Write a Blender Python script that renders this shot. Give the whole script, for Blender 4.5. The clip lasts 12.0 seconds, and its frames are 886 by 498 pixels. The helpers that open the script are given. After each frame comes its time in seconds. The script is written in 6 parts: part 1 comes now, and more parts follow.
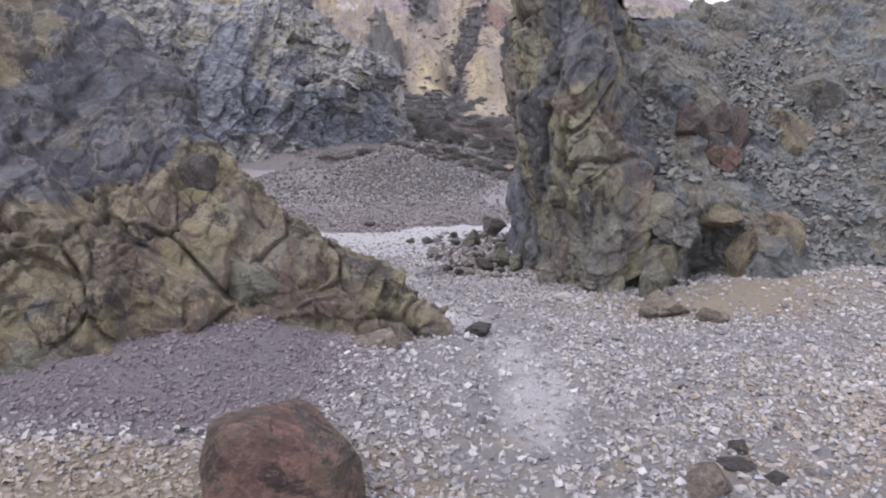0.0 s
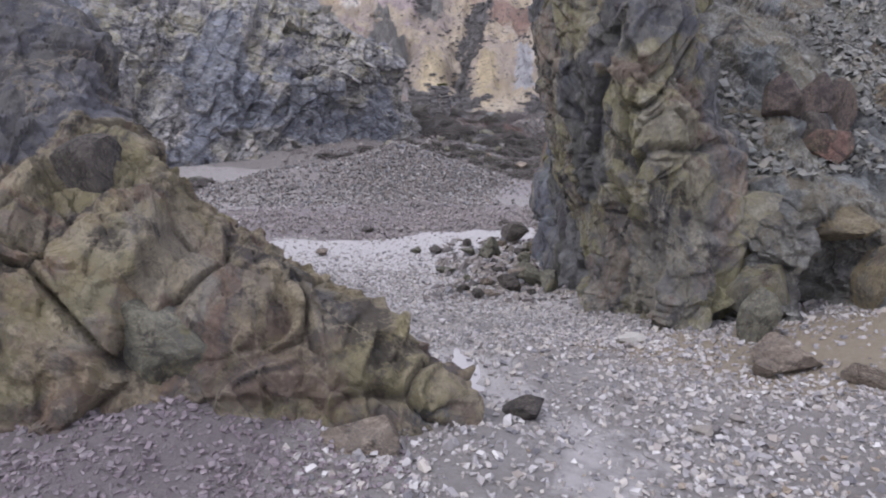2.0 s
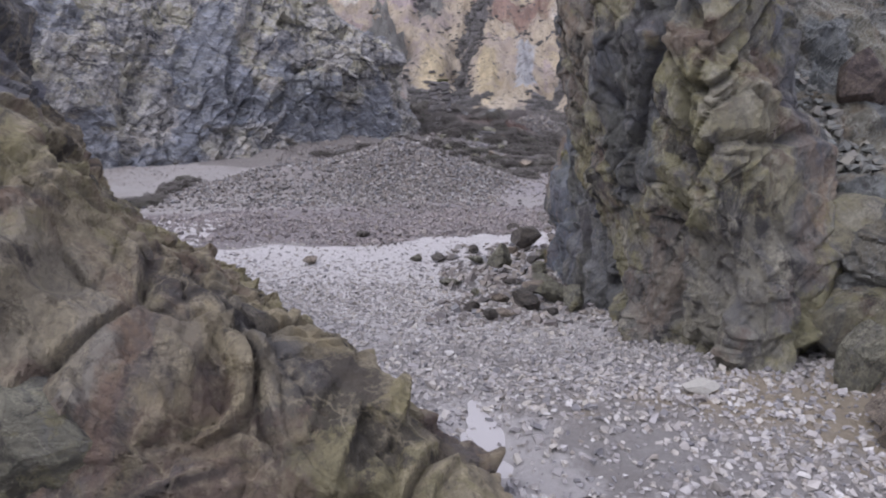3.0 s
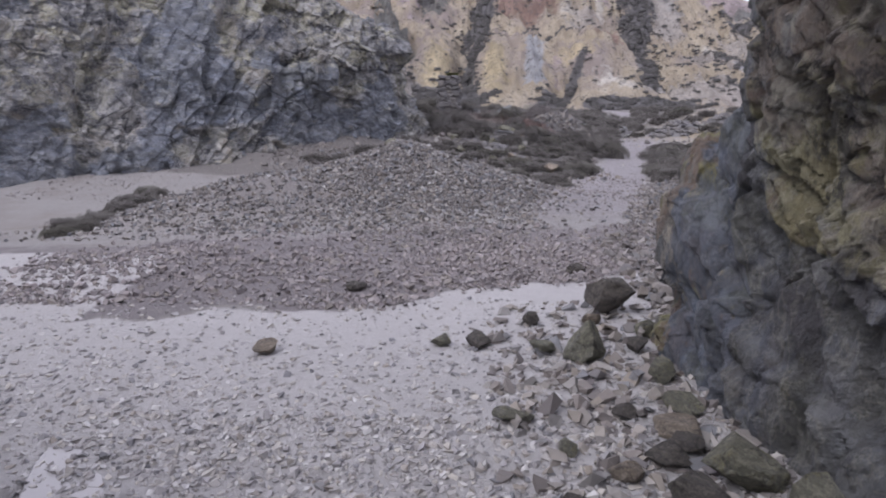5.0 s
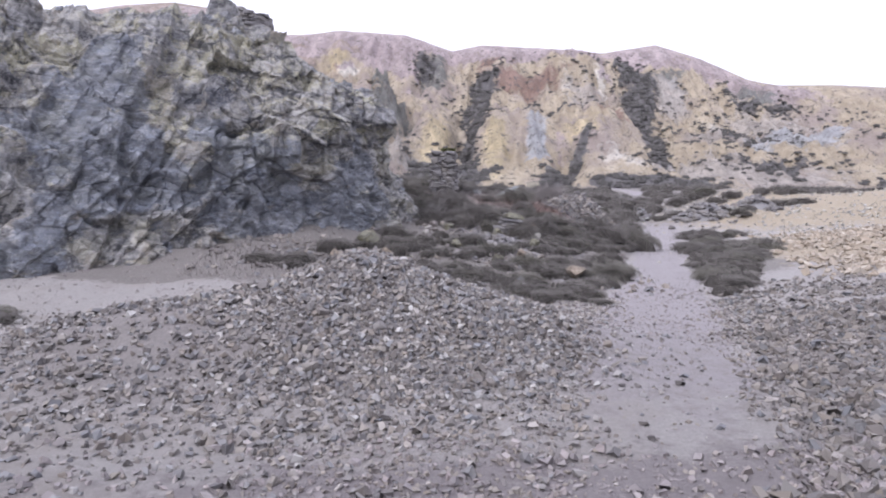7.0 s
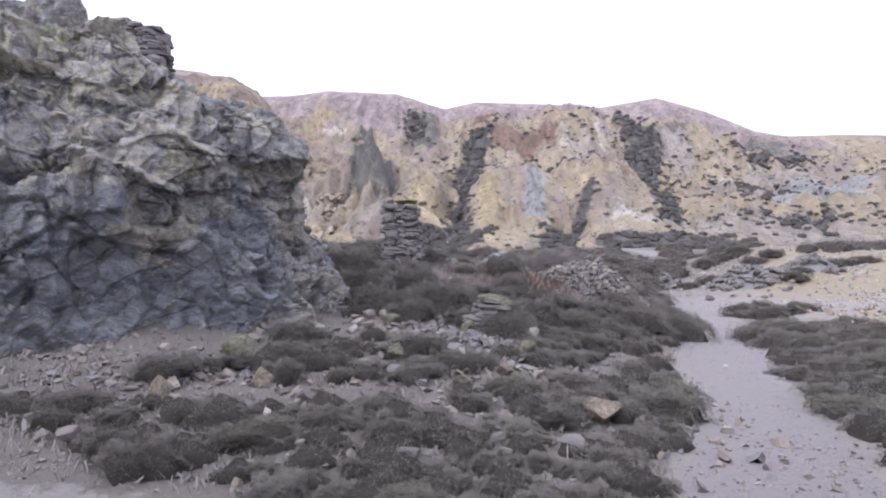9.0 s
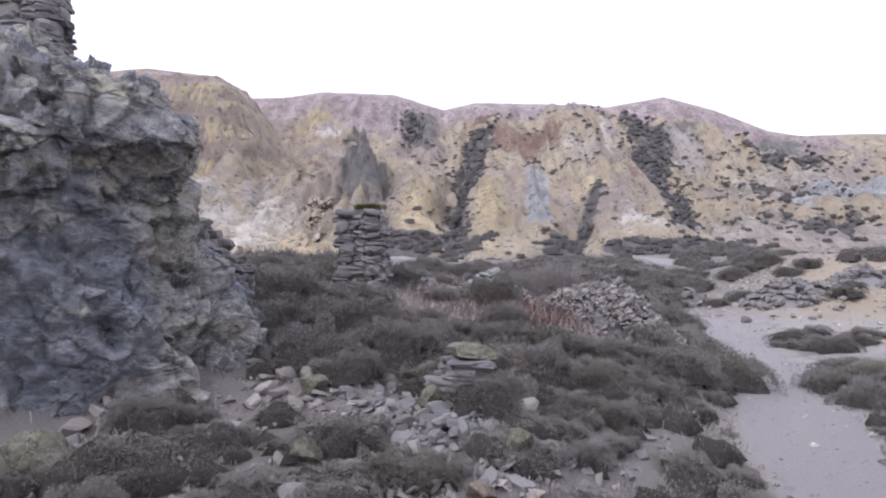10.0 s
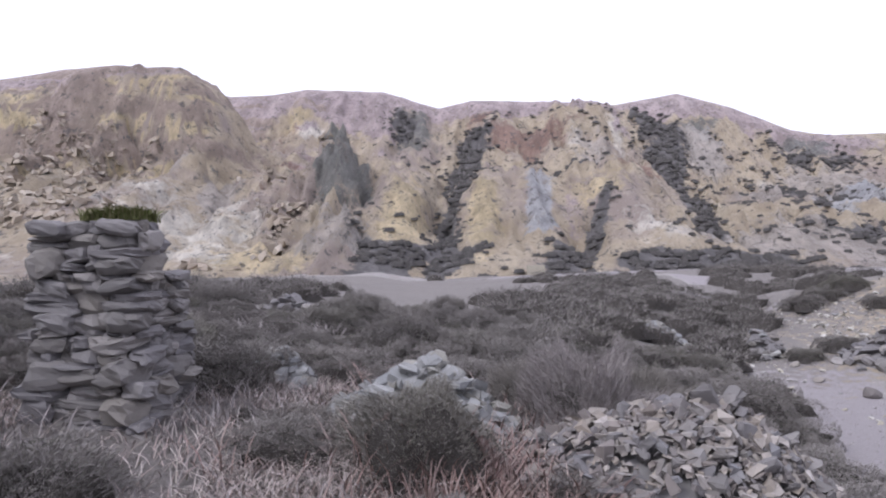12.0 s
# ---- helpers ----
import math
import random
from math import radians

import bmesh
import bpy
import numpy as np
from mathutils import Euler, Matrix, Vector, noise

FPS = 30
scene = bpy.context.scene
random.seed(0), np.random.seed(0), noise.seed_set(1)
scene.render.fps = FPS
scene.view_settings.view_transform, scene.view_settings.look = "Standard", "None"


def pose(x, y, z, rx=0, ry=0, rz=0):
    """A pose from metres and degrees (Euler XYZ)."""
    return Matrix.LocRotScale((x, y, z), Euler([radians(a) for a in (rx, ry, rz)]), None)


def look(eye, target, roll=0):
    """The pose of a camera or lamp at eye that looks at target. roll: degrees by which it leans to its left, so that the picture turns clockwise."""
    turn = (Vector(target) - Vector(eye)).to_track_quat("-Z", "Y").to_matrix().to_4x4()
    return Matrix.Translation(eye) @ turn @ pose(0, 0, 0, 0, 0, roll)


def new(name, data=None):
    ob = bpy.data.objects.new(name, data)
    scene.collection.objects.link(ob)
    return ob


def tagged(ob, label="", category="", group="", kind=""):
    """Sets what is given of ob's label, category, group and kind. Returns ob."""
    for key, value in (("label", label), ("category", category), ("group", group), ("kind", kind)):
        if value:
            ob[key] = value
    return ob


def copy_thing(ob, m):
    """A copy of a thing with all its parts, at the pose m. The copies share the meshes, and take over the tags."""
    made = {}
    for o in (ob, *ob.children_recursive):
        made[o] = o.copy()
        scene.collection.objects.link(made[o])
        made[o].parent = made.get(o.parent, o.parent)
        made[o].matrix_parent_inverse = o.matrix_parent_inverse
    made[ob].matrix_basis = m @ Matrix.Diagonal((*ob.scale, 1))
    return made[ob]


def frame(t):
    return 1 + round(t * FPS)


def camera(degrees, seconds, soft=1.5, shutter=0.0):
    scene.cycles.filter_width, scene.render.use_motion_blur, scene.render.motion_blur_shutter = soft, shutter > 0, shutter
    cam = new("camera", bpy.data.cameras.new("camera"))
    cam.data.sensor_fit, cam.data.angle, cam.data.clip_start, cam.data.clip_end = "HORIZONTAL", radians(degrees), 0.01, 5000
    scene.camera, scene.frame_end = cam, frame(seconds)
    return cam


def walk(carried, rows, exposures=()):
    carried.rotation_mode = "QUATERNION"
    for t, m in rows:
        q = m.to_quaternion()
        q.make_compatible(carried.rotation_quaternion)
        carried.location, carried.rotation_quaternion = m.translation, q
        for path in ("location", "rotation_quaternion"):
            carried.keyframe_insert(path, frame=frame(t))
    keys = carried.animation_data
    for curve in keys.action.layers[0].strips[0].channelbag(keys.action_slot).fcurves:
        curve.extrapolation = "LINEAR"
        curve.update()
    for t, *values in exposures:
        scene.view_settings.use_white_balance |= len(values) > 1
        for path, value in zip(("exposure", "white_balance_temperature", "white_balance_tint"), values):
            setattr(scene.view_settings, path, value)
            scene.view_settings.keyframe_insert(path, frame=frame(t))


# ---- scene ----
cam = camera(70.0, 12.0, soft=2.0)
PATH = [
    (0, (0.455, -0.182, 1.574), (0.375, 1.78, 1.192), 0.7),
    (0.5, (0.418, 0.178, 1.524), (0.335, 2.139, 1.142), 0.6),
    (1, (0.364, 0.62, 1.479), (0.276, 2.581, 1.098), 0.5),
    (1.5, (0.32, 1.076, 1.446), (0.229, 3.037, 1.064), 0.5),
    (2, (0.276, 1.631, 1.394), (0.181, 3.592, 1.01), 0.4),
    (2.5, (0.239, 2.139, 1.354), (0.142, 4.099, 0.972), 0.3),
    (2.7, (0.221, 2.356, 1.341), (0.128, 4.315, 0.953), 0.4),
    (4.3, (-0.203, 4.595, 1.144), (-0.294, 6.556, 0.766), 0.4),
    (4.5, (-0.224, 5.013, 1.178), (-0.325, 6.973, 0.793), 0.1),
    (5, (-0.309, 6.07, 1.265), (-0.414, 8.029, 0.877), 0.0),
    (5.5, (-0.349, 7.169, 1.379), (-0.454, 9.128, 0.989), 0.1),
    (6, (-0.37, 8.44, 1.54), (-0.474, 10.403, 1.17), 0.5),
    (6.5, (-0.384, 9.796, 1.618), (-0.485, 11.775, 1.352), 0.6),
    (7, (-0.351, 11.367, 1.677), (-0.456, 13.357, 1.513), 0.5),
    (7.5, (-0.313, 12.879, 1.684), (-0.421, 14.873, 1.588), 0.5),
    (7.7, (-0.292, 13.492, 1.715), (-0.401, 15.487, 1.638), 0.5),
    (9.3, (0.684, 19.854, 2.027), (0.564, 21.85, 2.065), -1.0),
    (9.5, (0.775, 20.686, 2.123), (0.648, 22.682, 2.159), -1.0),
    (10, (0.959, 22.728, 2.264), (0.832, 24.723, 2.31), -1.0),
    (10.5, (1.147, 24.607, 2.378), (1.018, 26.602, 2.433), -1.1),
    (11, (1.395, 26.75, 2.513), (1.262, 28.745, 2.574), -1.2),
    (11.5, (1.568, 28.702, 2.66), (1.434, 30.697, 2.725), -1.2),
    (12, (1.738, 30.748, 2.957), (1.602, 32.742, 3.023), -1.1),
]
walk(cam, [(t, look(eye, target, roll)) for t, eye, target, roll in PATH], [(t, e, 6230, 14) for t, e in ((0, 0.32), (2.5, 0.24), (4.5, 0.16), (5.5, 0.08), (6.5, 0.44), (7.5, 0.68), (9.5, 0.52), (12, 0.38))])

# ---- world, sun ----
world = bpy.data.worlds.new("overcast_sky")
scene.world = world
world.use_nodes = True
wt = world.node_tree
sky = wt.nodes.new("ShaderNodeTexSky")
sky.sky_type = "NISHITA"
sky.sun_disc = False
sky.sun_elevation, sky.sun_rotation = radians(50), radians(230)
sky.air_density, sky.dust_density, sky.ozone_density = 1.0, 4.0, 1.0
grey = wt.nodes.new("ShaderNodeHueSaturation")
grey.inputs["Saturation"].default_value = 0.12
cloud = wt.nodes.new("ShaderNodeMix")
cloud.data_type = "RGBA"
cloud.inputs[0].default_value = 0.75
cloud.inputs[7].default_value = (8.9, 9.0, 10.5, 1)
wt.links.new(sky.outputs[0], grey.inputs["Color"])
wt.links.new(grey.outputs[0], cloud.inputs[6])
wt.links.new(cloud.outputs[2], wt.nodes["Background"].inputs[0])
wt.nodes["Background"].inputs[1].default_value = 0.13

sun = new("sun", bpy.data.lights.new("sun", "SUN"))
sun.data.energy, sun.data.angle, sun.data.color = 1.1, radians(18), (1.0, 0.98, 0.97)
sun.matrix_world = look((-17, -14, 27), (0, 0, 0))


# ---- numeric noise ----
def hash3(ix, iy, iz, k):
    h = (ix.astype(np.int64) * 374761393 + iy.astype(np.int64) * 668265263 + iz.astype(np.int64) * 2147483647 + k * 974634347) & 0xFFFFFFFF
    h = ((h ^ (h >> 13)) * 1274126177) & 0xFFFFFFFF
    h = ((h ^ (h >> 15)) * 2246822519) & 0xFFFFFFFF
    return ((h ^ (h >> 16)) & 0xFFFFFF) / float(0xFFFFFF)


def vnoise(p, k=0):
    """Smooth value noise, -1 to 1, at an array of points."""
    i = np.floor(p).astype(np.int64)
    f = p - i
    f = f * f * f * (f * (f * 6 - 15) + 10)
    out = 0
    for dx in (0, 1):
        wx = f[:, 0] if dx else 1 - f[:, 0]
        for dy in (0, 1):
            wy = f[:, 1] if dy else 1 - f[:, 1]
            for dz in (0, 1):
                wz = f[:, 2] if dz else 1 - f[:, 2]
                out = out + wx * wy * wz * hash3(i[:, 0] + dx, i[:, 1] + dy, i[:, 2] + dz, k)
    return out * 2 - 1


def fbm(p, octaves=4, k=0, gain=0.5):
    out, a = 0, 1.0
    for o in range(octaves):
        out = out + a * vnoise(p * 2.03 ** o + 17.3 * o, k + o)
        a *= gain
    return out


def facets(p, k=0, tilt=0.8, blend=42.0):
    """Broken-rock relief: every cell of a random foam is a tilted plane, eased into its neighbours.
    Gives the relief and how near a joint is (0 at the joint)."""
    i = np.floor(p).astype(np.int64)
    n = len(p)
    best, second, val, total = np.full(n, 9.0), np.full(n, 9.0), np.zeros(n), np.zeros(n)
    for dx in (-1, 0, 1):
        for dy in (-1, 0, 1):
            for dz in (-1, 0, 1):
                cx, cy, cz = i[:, 0] + dx, i[:, 1] + dy, i[:, 2] + dz
                h = hash3(cx, cy, cz, k)
                ex, ey, ez = p[:, 0] - cx - h, p[:, 1] - cy - (h * 917.13) % 1, p[:, 2] - cz - (h * 5471.7) % 1
                d = ex * ex + ey * ey + ez * ez
                near = d < best
                second = np.where(near, best, np.minimum(second, d))
                best = np.where(near, d, best)
                a, b, c = (h * 331.7) % 1 - 0.5, (h * 7717.3) % 1 - 0.5, (h * 1571.9) % 1 - 0.5
                w = np.exp(-blend * d)
                val += w * ((a * ex + b * ey + c * ez) * 2 * tilt + ((h * 97.31) % 1 - 0.5))
                total += w
    return val / np.maximum(total, 1e-12), np.sqrt(second) - np.sqrt(best)


def flat(x, y, s, z=0.0):
    return np.stack([np.ravel(x) * s, np.ravel(y) * s, np.full(np.size(x), z)], 1)


def n2(x, y, s, octaves=3, k=0, gain=0.5):
    return fbm(flat(x, y, s, 0.37), octaves, k, gain).reshape(np.shape(x))


def step(v, a, b):
    t = np.clip((v - a) / (b - a), 0, 1)
    return t * t * (3 - 2 * t)


def bump(x, y, cx, cy, rx, ry, turn=0.0):
    c, s = math.cos(turn), math.sin(turn)
    u, v = (x - cx) * c + (y - cy) * s, -(x - cx) * s + (y - cy) * c
    return np.exp(-((u / rx) ** 2 + (v / ry) ** 2))


# ---- the lie of the land ----
def path_mid(y):
    return np.interp(y, [10, 14, 17, 20, 22, 24.5, 27, 31, 36, 42, 48, 54, 64], [-0.6, 0.4, 1.45, 2.15, 2.65, 3.5, 4.2, 5.25, 6.8, 8.2, 9.9, 11.6, 14])


def path_half(y):
    return np.interp(y, [12, 17, 20, 24, 27, 30, 42, 50], [0.5, 0.8, 1.0, 1.05, 0.85, 0.68, 0.95, 1.2])


def road_mid(x):
    """The cart road along the foot of the hill."""
    return 70.6 + 2.8 * np.sin(x * 0.09) + np.clip(x - 24, 0, 40) * 0.35


def lane_mid(y):
    """The bare lane that joins it."""
    return np.interp(y, [44, 47, 52, 60, 69], [-1.0, -0.2, 0.2, 0.8, 2.2])


def land(x, y, fine=True):
    """Height of the ground."""
    z = np.interp(y, [-40, -4, 2, 6, 9, 14, 24, 30, 44, 55, 62, 68, 73, 90], [0.6, 0.1, -0.1, -0.13, -0.45, -0.47, -0.45, -0.42, 0.0, 0.65, 1.5, 2.3, 2.52, 3.6])
    # purple shale bank against the outcrop, foot of the scree
    z = z + 0.20 * step(-x, 0.1, 1.3) * step(y, 2.9, 4.4) * (1 - step(y, 5.2, 6.6))
    z = z + 0.25 * step(x, 2.2, 4.5) * step(y, 4.0, 6.0) * (1 - step(y, 9, 12))
    # rubble mound before the crag
    z = z + 0.95 * bump(x, y, -1.95, 20.5, 2.6, 2.1) + 0.4 * bump(x, y, -1.95, 20.3, 0.95, 1.1) + 0.5 * bump(x, y, -5.0, 18.9, 2.3, 1.6, 0.1) + 0.22 * bump(x, y, 0.6, 20.2, 1.4, 1.6)
    z = z - 0.22 * bump(x, y, -9, 17.5, 2.5, 2.0)
    # bank of heather between the crag and the path
    d = path_mid(y) - path_half(y) - x
    z = z + np.interp(d, [0.1, 3, 5, 8.5], [0, 0.6, 0.8, 1]) * np.interp(y, [25, 28, 31, 36, 44, 55, 68], [0, 0.6, 1.4, 2.0, 2.0, 1.3, 0])
    z = z + 0.35 * step(-x, 2, 6) * step(y, 21.5, 25)
    # stony slope and ochre heap beyond the path
    e = x - path_mid(y) - path_half(y)
    z = z + 0.16 * np.clip(e - 0.5, 0, 9) * step(y, 11, 15) * (1 - step(y, 33, 44))
    z = z + 2.0 * bump(x, y, 26, 50, 9, 6) + 0.8 * bump(x, y, 13.6, 47.5, 3.0, 2.2)
    z = z + 1.3 * bump(x, y, 17, 56, 5, 4) + 1.5 * step(-x, 20, 45)
    # hollows that hold rainwater
    z = z - 0.05 * bump(x, y, -1.4, 11.1, 2.6, 0.8, 0.2) - 0.07 * bump(x, y, 0.27, 5.3, 0.17, 0.55, 0.25) - 0.09 * bump(x, y, -1.75, 7.75, 0.3, 0.85, 0.56) - 0.05 * bump(x, y, -5.4, 12.4, 1.6, 1.0, 0.1)
    if fine:
        rough = 1 - 0.75 * np.clip(1 - np.abs(x - path_mid(y)) / (path_half(y) + 0.3), 0, 1) * step(y, 15, 18)
        wet = step(y, 8.5, 10) * (1 - step(y, 11.6, 13.0)) * (1 - step(x, 0.8, 2.0))
        rough = rough * (1 - 0.75 * wet)
        z = z + rough * (0.055 * n2(x, y, 0.9, 4, 3) + 0.10 * n2(x, y, 0.22, 2, 9) + 0.012 * n2(x, y, 7.0, 2, 5))
    return z


def at(x, y):
    return float(land(np.array([x]), np.array([y]))[0])


# ---- materials ----
def nodes(name):
    m = bpy.data.materials.new(name)
    m.use_nodes = True
    t = m.node_tree
    return m, t, t.nodes["Principled BSDF"]


def link(t, a, b):
    t.links.new(a, b)


def mix(t, a, b, f, mode="MIX"):
    """A colour mix of two sockets or colours."""
    n = t.nodes.new("ShaderNodeMix")
    n.data_type, n.blend_type = "RGBA", mode
    for sock, v in ((n.inputs[6], a), (n.inputs[7], b), (n.inputs[0], f)):
        if hasattr(v, "links"):
            t.links.new(v, sock)
        elif isinstance(v, (int, float)):
            sock.default_value = v
        else:
            sock.default_value = (*v, 1)
    return n.outputs[2]


def tex(t, scale, detail=6.0, rough=0.6, stretch=None, distort=0.0):
    n = t.nodes.new("ShaderNodeTexNoise")
    n.inputs["Scale"].default_value, n.inputs["Detail"].default_value = scale, detail
    n.inputs["Roughness"].default_value, n.inputs["Distortion"].default_value = rough, distort
    c = t.nodes.new("ShaderNodeTexCoord")
    if stretch:
        m = t.nodes.new("ShaderNodeMapping")
        m.inputs["Scale"].default_value = stretch
        t.links.new(c.outputs["Object"], m.inputs[0])
        t.links.new(m.outputs[0], n.inputs["Vector"])
    else:
        t.links.new(c.outputs["Object"], n.inputs["Vector"])
    return n.outputs["Fac"]


def ramp(t, sock, lo, hi):
    n = t.nodes.new("ShaderNodeMapRange")
    n.inputs[1].default_value, n.inputs[2].default_value = lo, hi
    t.links.new(sock, n.inputs[0])
    return n.outputs[0]


def relief(t, bsdf, sock, strength=0.5, distance=0.05):
    n = t.nodes.new("ShaderNodeBump")
    n.inputs["Strength"].default_value, n.inputs["Distance"].default_value = strength, distance
    t.links.new(sock, n.inputs["Height"])
    t.links.new(n.outputs[0], bsdf.inputs["Normal"])


def zone(t, name):
    a = t.nodes.new("ShaderNodeAttribute")
    a.attribute_name = name
    s = t.nodes.new("ShaderNodeSeparateColor")
    t.links.new(a.outputs["Color"], s.inputs[0])
    return s.outputs


def cells(t, scale, grain=(1, 1, 1), warp=0.14):
    """Irregular joint blocks: the distance to the nearest joint and a random value for each block."""
    c = t.nodes.new("ShaderNodeTexCoord")
    m = t.nodes.new("ShaderNodeMapping")
    m.inputs["Scale"].default_value = grain
    m.inputs["Rotation"].default_value = (0.2, -0.35, 0.3)
    link(t, c.outputs["Object"], m.inputs[0])
    n = t.nodes.new("ShaderNodeTexNoise")
    n.inputs["Scale"].default_value, n.inputs["Detail"].default_value = scale * 1.2, 5
    link(t, m.outputs[0], n.inputs["Vector"])
    a = t.nodes.new("ShaderNodeVectorMath")
    a.operation = "MULTIPLY_ADD"
    link(t, n.outputs["Color"], a.inputs[0])
    a.inputs[1].default_value = (warp * 2 / scale,) * 3
    link(t, m.outputs[0], a.inputs[2])
    out = []
    for feature, socket in (("DISTANCE_TO_EDGE", "Distance"), ("F1", "Color")):
        v = t.nodes.new("ShaderNodeTexVoronoi")
        v.feature = feature
        v.inputs["Scale"].default_value = scale
        link(t, a.outputs[0], v.inputs["Vector"])
        out.append(v.outputs[socket])
    s = t.nodes.new("ShaderNodeSeparateColor")
    link(t, out[1], s.inputs[0])
    return out[0], s.outputs[0]


def rock_material(name, tones, dark, lichen, amount=0.5, scale=1.0, grain=(1, 1, 1), rough=0.85, broad=0.75, streaks=0.0, cool=None, rust=(0.17, 0.12, 0.098), veins=0.35, spread=False):
    """Weathered rock: broad drifts of several tones, blocks parted by joints, dark seams, pale scuffs, lichen in patches and a pitted relief."""
    m, t, b = nodes(name)
    cr = t.nodes.new("ShaderNodeValToRGB")
    e = cr.color_ramp.elements
    while len(e) < len(tones):
        e.new(0.5)
    for k, col in enumerate(tones):
        e[k].position, e[k].color = 0.37 + 0.26 * k / (len(tones) - 1), (*col, 1)
    link(t, tex(t, 0.95 * scale * broad, 9, 0.66, grain, 0.7), cr.inputs[0])
    c = cr.outputs[0]
    edge, block = cells(t, 0.8 * scale, grain)
    edge2, block2 = cells(t, 2.7 * scale, grain)
    c = mix(t, c, tones[3], mix_value(t, ramp(t, block, 0.55, 0.9), 0.55))
    c = mix(t, c, tones[2], mix_value(t, ramp(t, block, 0.4, 0.1), 0.45))
    c = mix(t, c, [min(1, v * 1.5) for v in tones[1]], mix_value(t, ramp(t, block2, 0.6, 0.95), 0.5))
    z = zone(t, "joint")
    grown = t.nodes.new("ShaderNodeMath")
    grown.operation = "MULTIPLY"
    link(t, ramp(t, tex(t, 0.8 * scale, 9, 0.74), 0.50, 0.555), grown.inputs[0])
    link(t, z[2] if spread else ramp(t, z[2], -2, -1), grown.inputs[1])
    c = mix(t, c, lichen, mix_value(t, grown.outputs[0], amount))
    c = mix(t, c, [min(1, v * 1.7) for v in tones[1]], mix_value(t, ramp(t, tex(t, 2.6 * scale, 9, 0.75, grain, 0.3), 0.54, 0.62), 0.75))
    c = mix(t, c, dark, mix_value(t, ramp(t, tex(t, 1.5 * scale, 9, 0.74, grain, 0.5), 0.53, 0.59), 0.8))
    if streaks:
        c = mix(t, c, dark, mix_value(t, ramp(t, tex(t, 1.1, 7, 0.7, (1, 1, 0.09), 0.3), 0.5, 0.62), streaks))
        c = mix(t, c, [min(1, v * 1.6) for v in tones[1]], mix_value(t, ramp(t, tex(t, 1.5, 7, 0.72, (1, 1, 0.1), 0.4), 0.56, 0.66), 0.6))
    c = mix(t, c, rust, mix_value(t, ramp(t, tex(t, 1.1 * scale, 8, 0.7, None, 0.6), 0.54, 0.62), 0.7))
    fine = tex(t, 11 * scale, 6, 0.7)
    c = mix(t, c, dark, mix_value(t, ramp(t, fine, 0.5, 0.72), 0.5))
    c = mix(t, c, [min(1, v * 1.9) for v in tones[1]], mix_value(t, ramp(t, tex(t, 6 * scale, 7, 0.75), 0.56, 0.68), 0.5))
    if cool:
        soft = t.nodes.new("ShaderNodeMath")
        soft.operation = "MULTIPLY_ADD"
        link(t, ramp(t, tex(t, 1.2 * scale, 8, 0.75, grain), 0.35, 0.65), soft.inputs[0])
        soft.inputs[1].default_value = 0.7
        link(t, mix_value(t, z[1], 0.6), soft.inputs[2])
        c = mix(t, c, mix(t, cool, [min(1, v * 1.75) for v in cool], ramp(t, tex(t, 2.2 * scale, 9, 0.78, grain, 0.2), 0.49, 0.57)), mix_value(t, ramp(t, soft.outputs[0], 0.62, 0.8), 0.75))
    for k in range(2):
        line = t.nodes.new("ShaderNodeMath")
        line.operation = "PINGPONG"
        link(t, tex(t, (1.3, 2.4)[k] * scale, 5, 0.62, grain, 0.5), line.inputs[0])
        line.inputs[1].default_value = 0.5
        c = mix(t, c, ([min(1, v * 2.3) for v in tones[1]], [v * 0.8 for v in dark])[k], mix_value(t, ramp(t, line.outputs[0], (0.482, 0.488)[k], 0.5), veins))
    some = ramp(t, tex(t, 0.6 * scale, 4, 0.6), 0.50, 0.60)
    gap = t.nodes.new("ShaderNodeMath")
    gap.operation = "MULTIPLY"
    link(t, ramp(t, edge, 0.035, 0.008), gap.inputs[0])
    link(t, some, gap.inputs[1])
    c = mix(t, c, [v * 0.7 for v in dark], mix_value(t, gap.outputs[0], 0.75))
    c = mix(t, c, dark, mix_value(t, ramp(t, edge2, 0.04, 0.01), 0.15))
    c = mix(t, c, dark, mix_value(t, z[0], 0.5))
    link(t, c, b.inputs["Base Color"])
    b.inputs["Roughness"].default_value = rough
    b.inputs["Specular IOR Level"].default_value = 0.3
    h = fine
    for sock, k in ((tex(t, 4.5 * scale, 8, 0.72, grain), 2.2), (ramp(t, edge, 0.0, 0.08), 0.4), (block2, 0.5), (block, 0.5)):
        n = t.nodes.new("ShaderNodeMath")
        n.operation = "MULTIPLY_ADD"
        link(t, sock, n.inputs[0])
        n.inputs[1].default_value = k
        link(t, h, n.inputs[2])
        h = n.outputs[0]
    relief(t, b, h, 1.0, 0.055 / scale)
    return m


def mix_value(t, sock, k):
    n = t.nodes.new("ShaderNodeMath")
    n.operation = "MULTIPLY"
    n.inputs[1].default_value = k
    t.links.new(sock, n.inputs[0])
    return n.outputs[0]


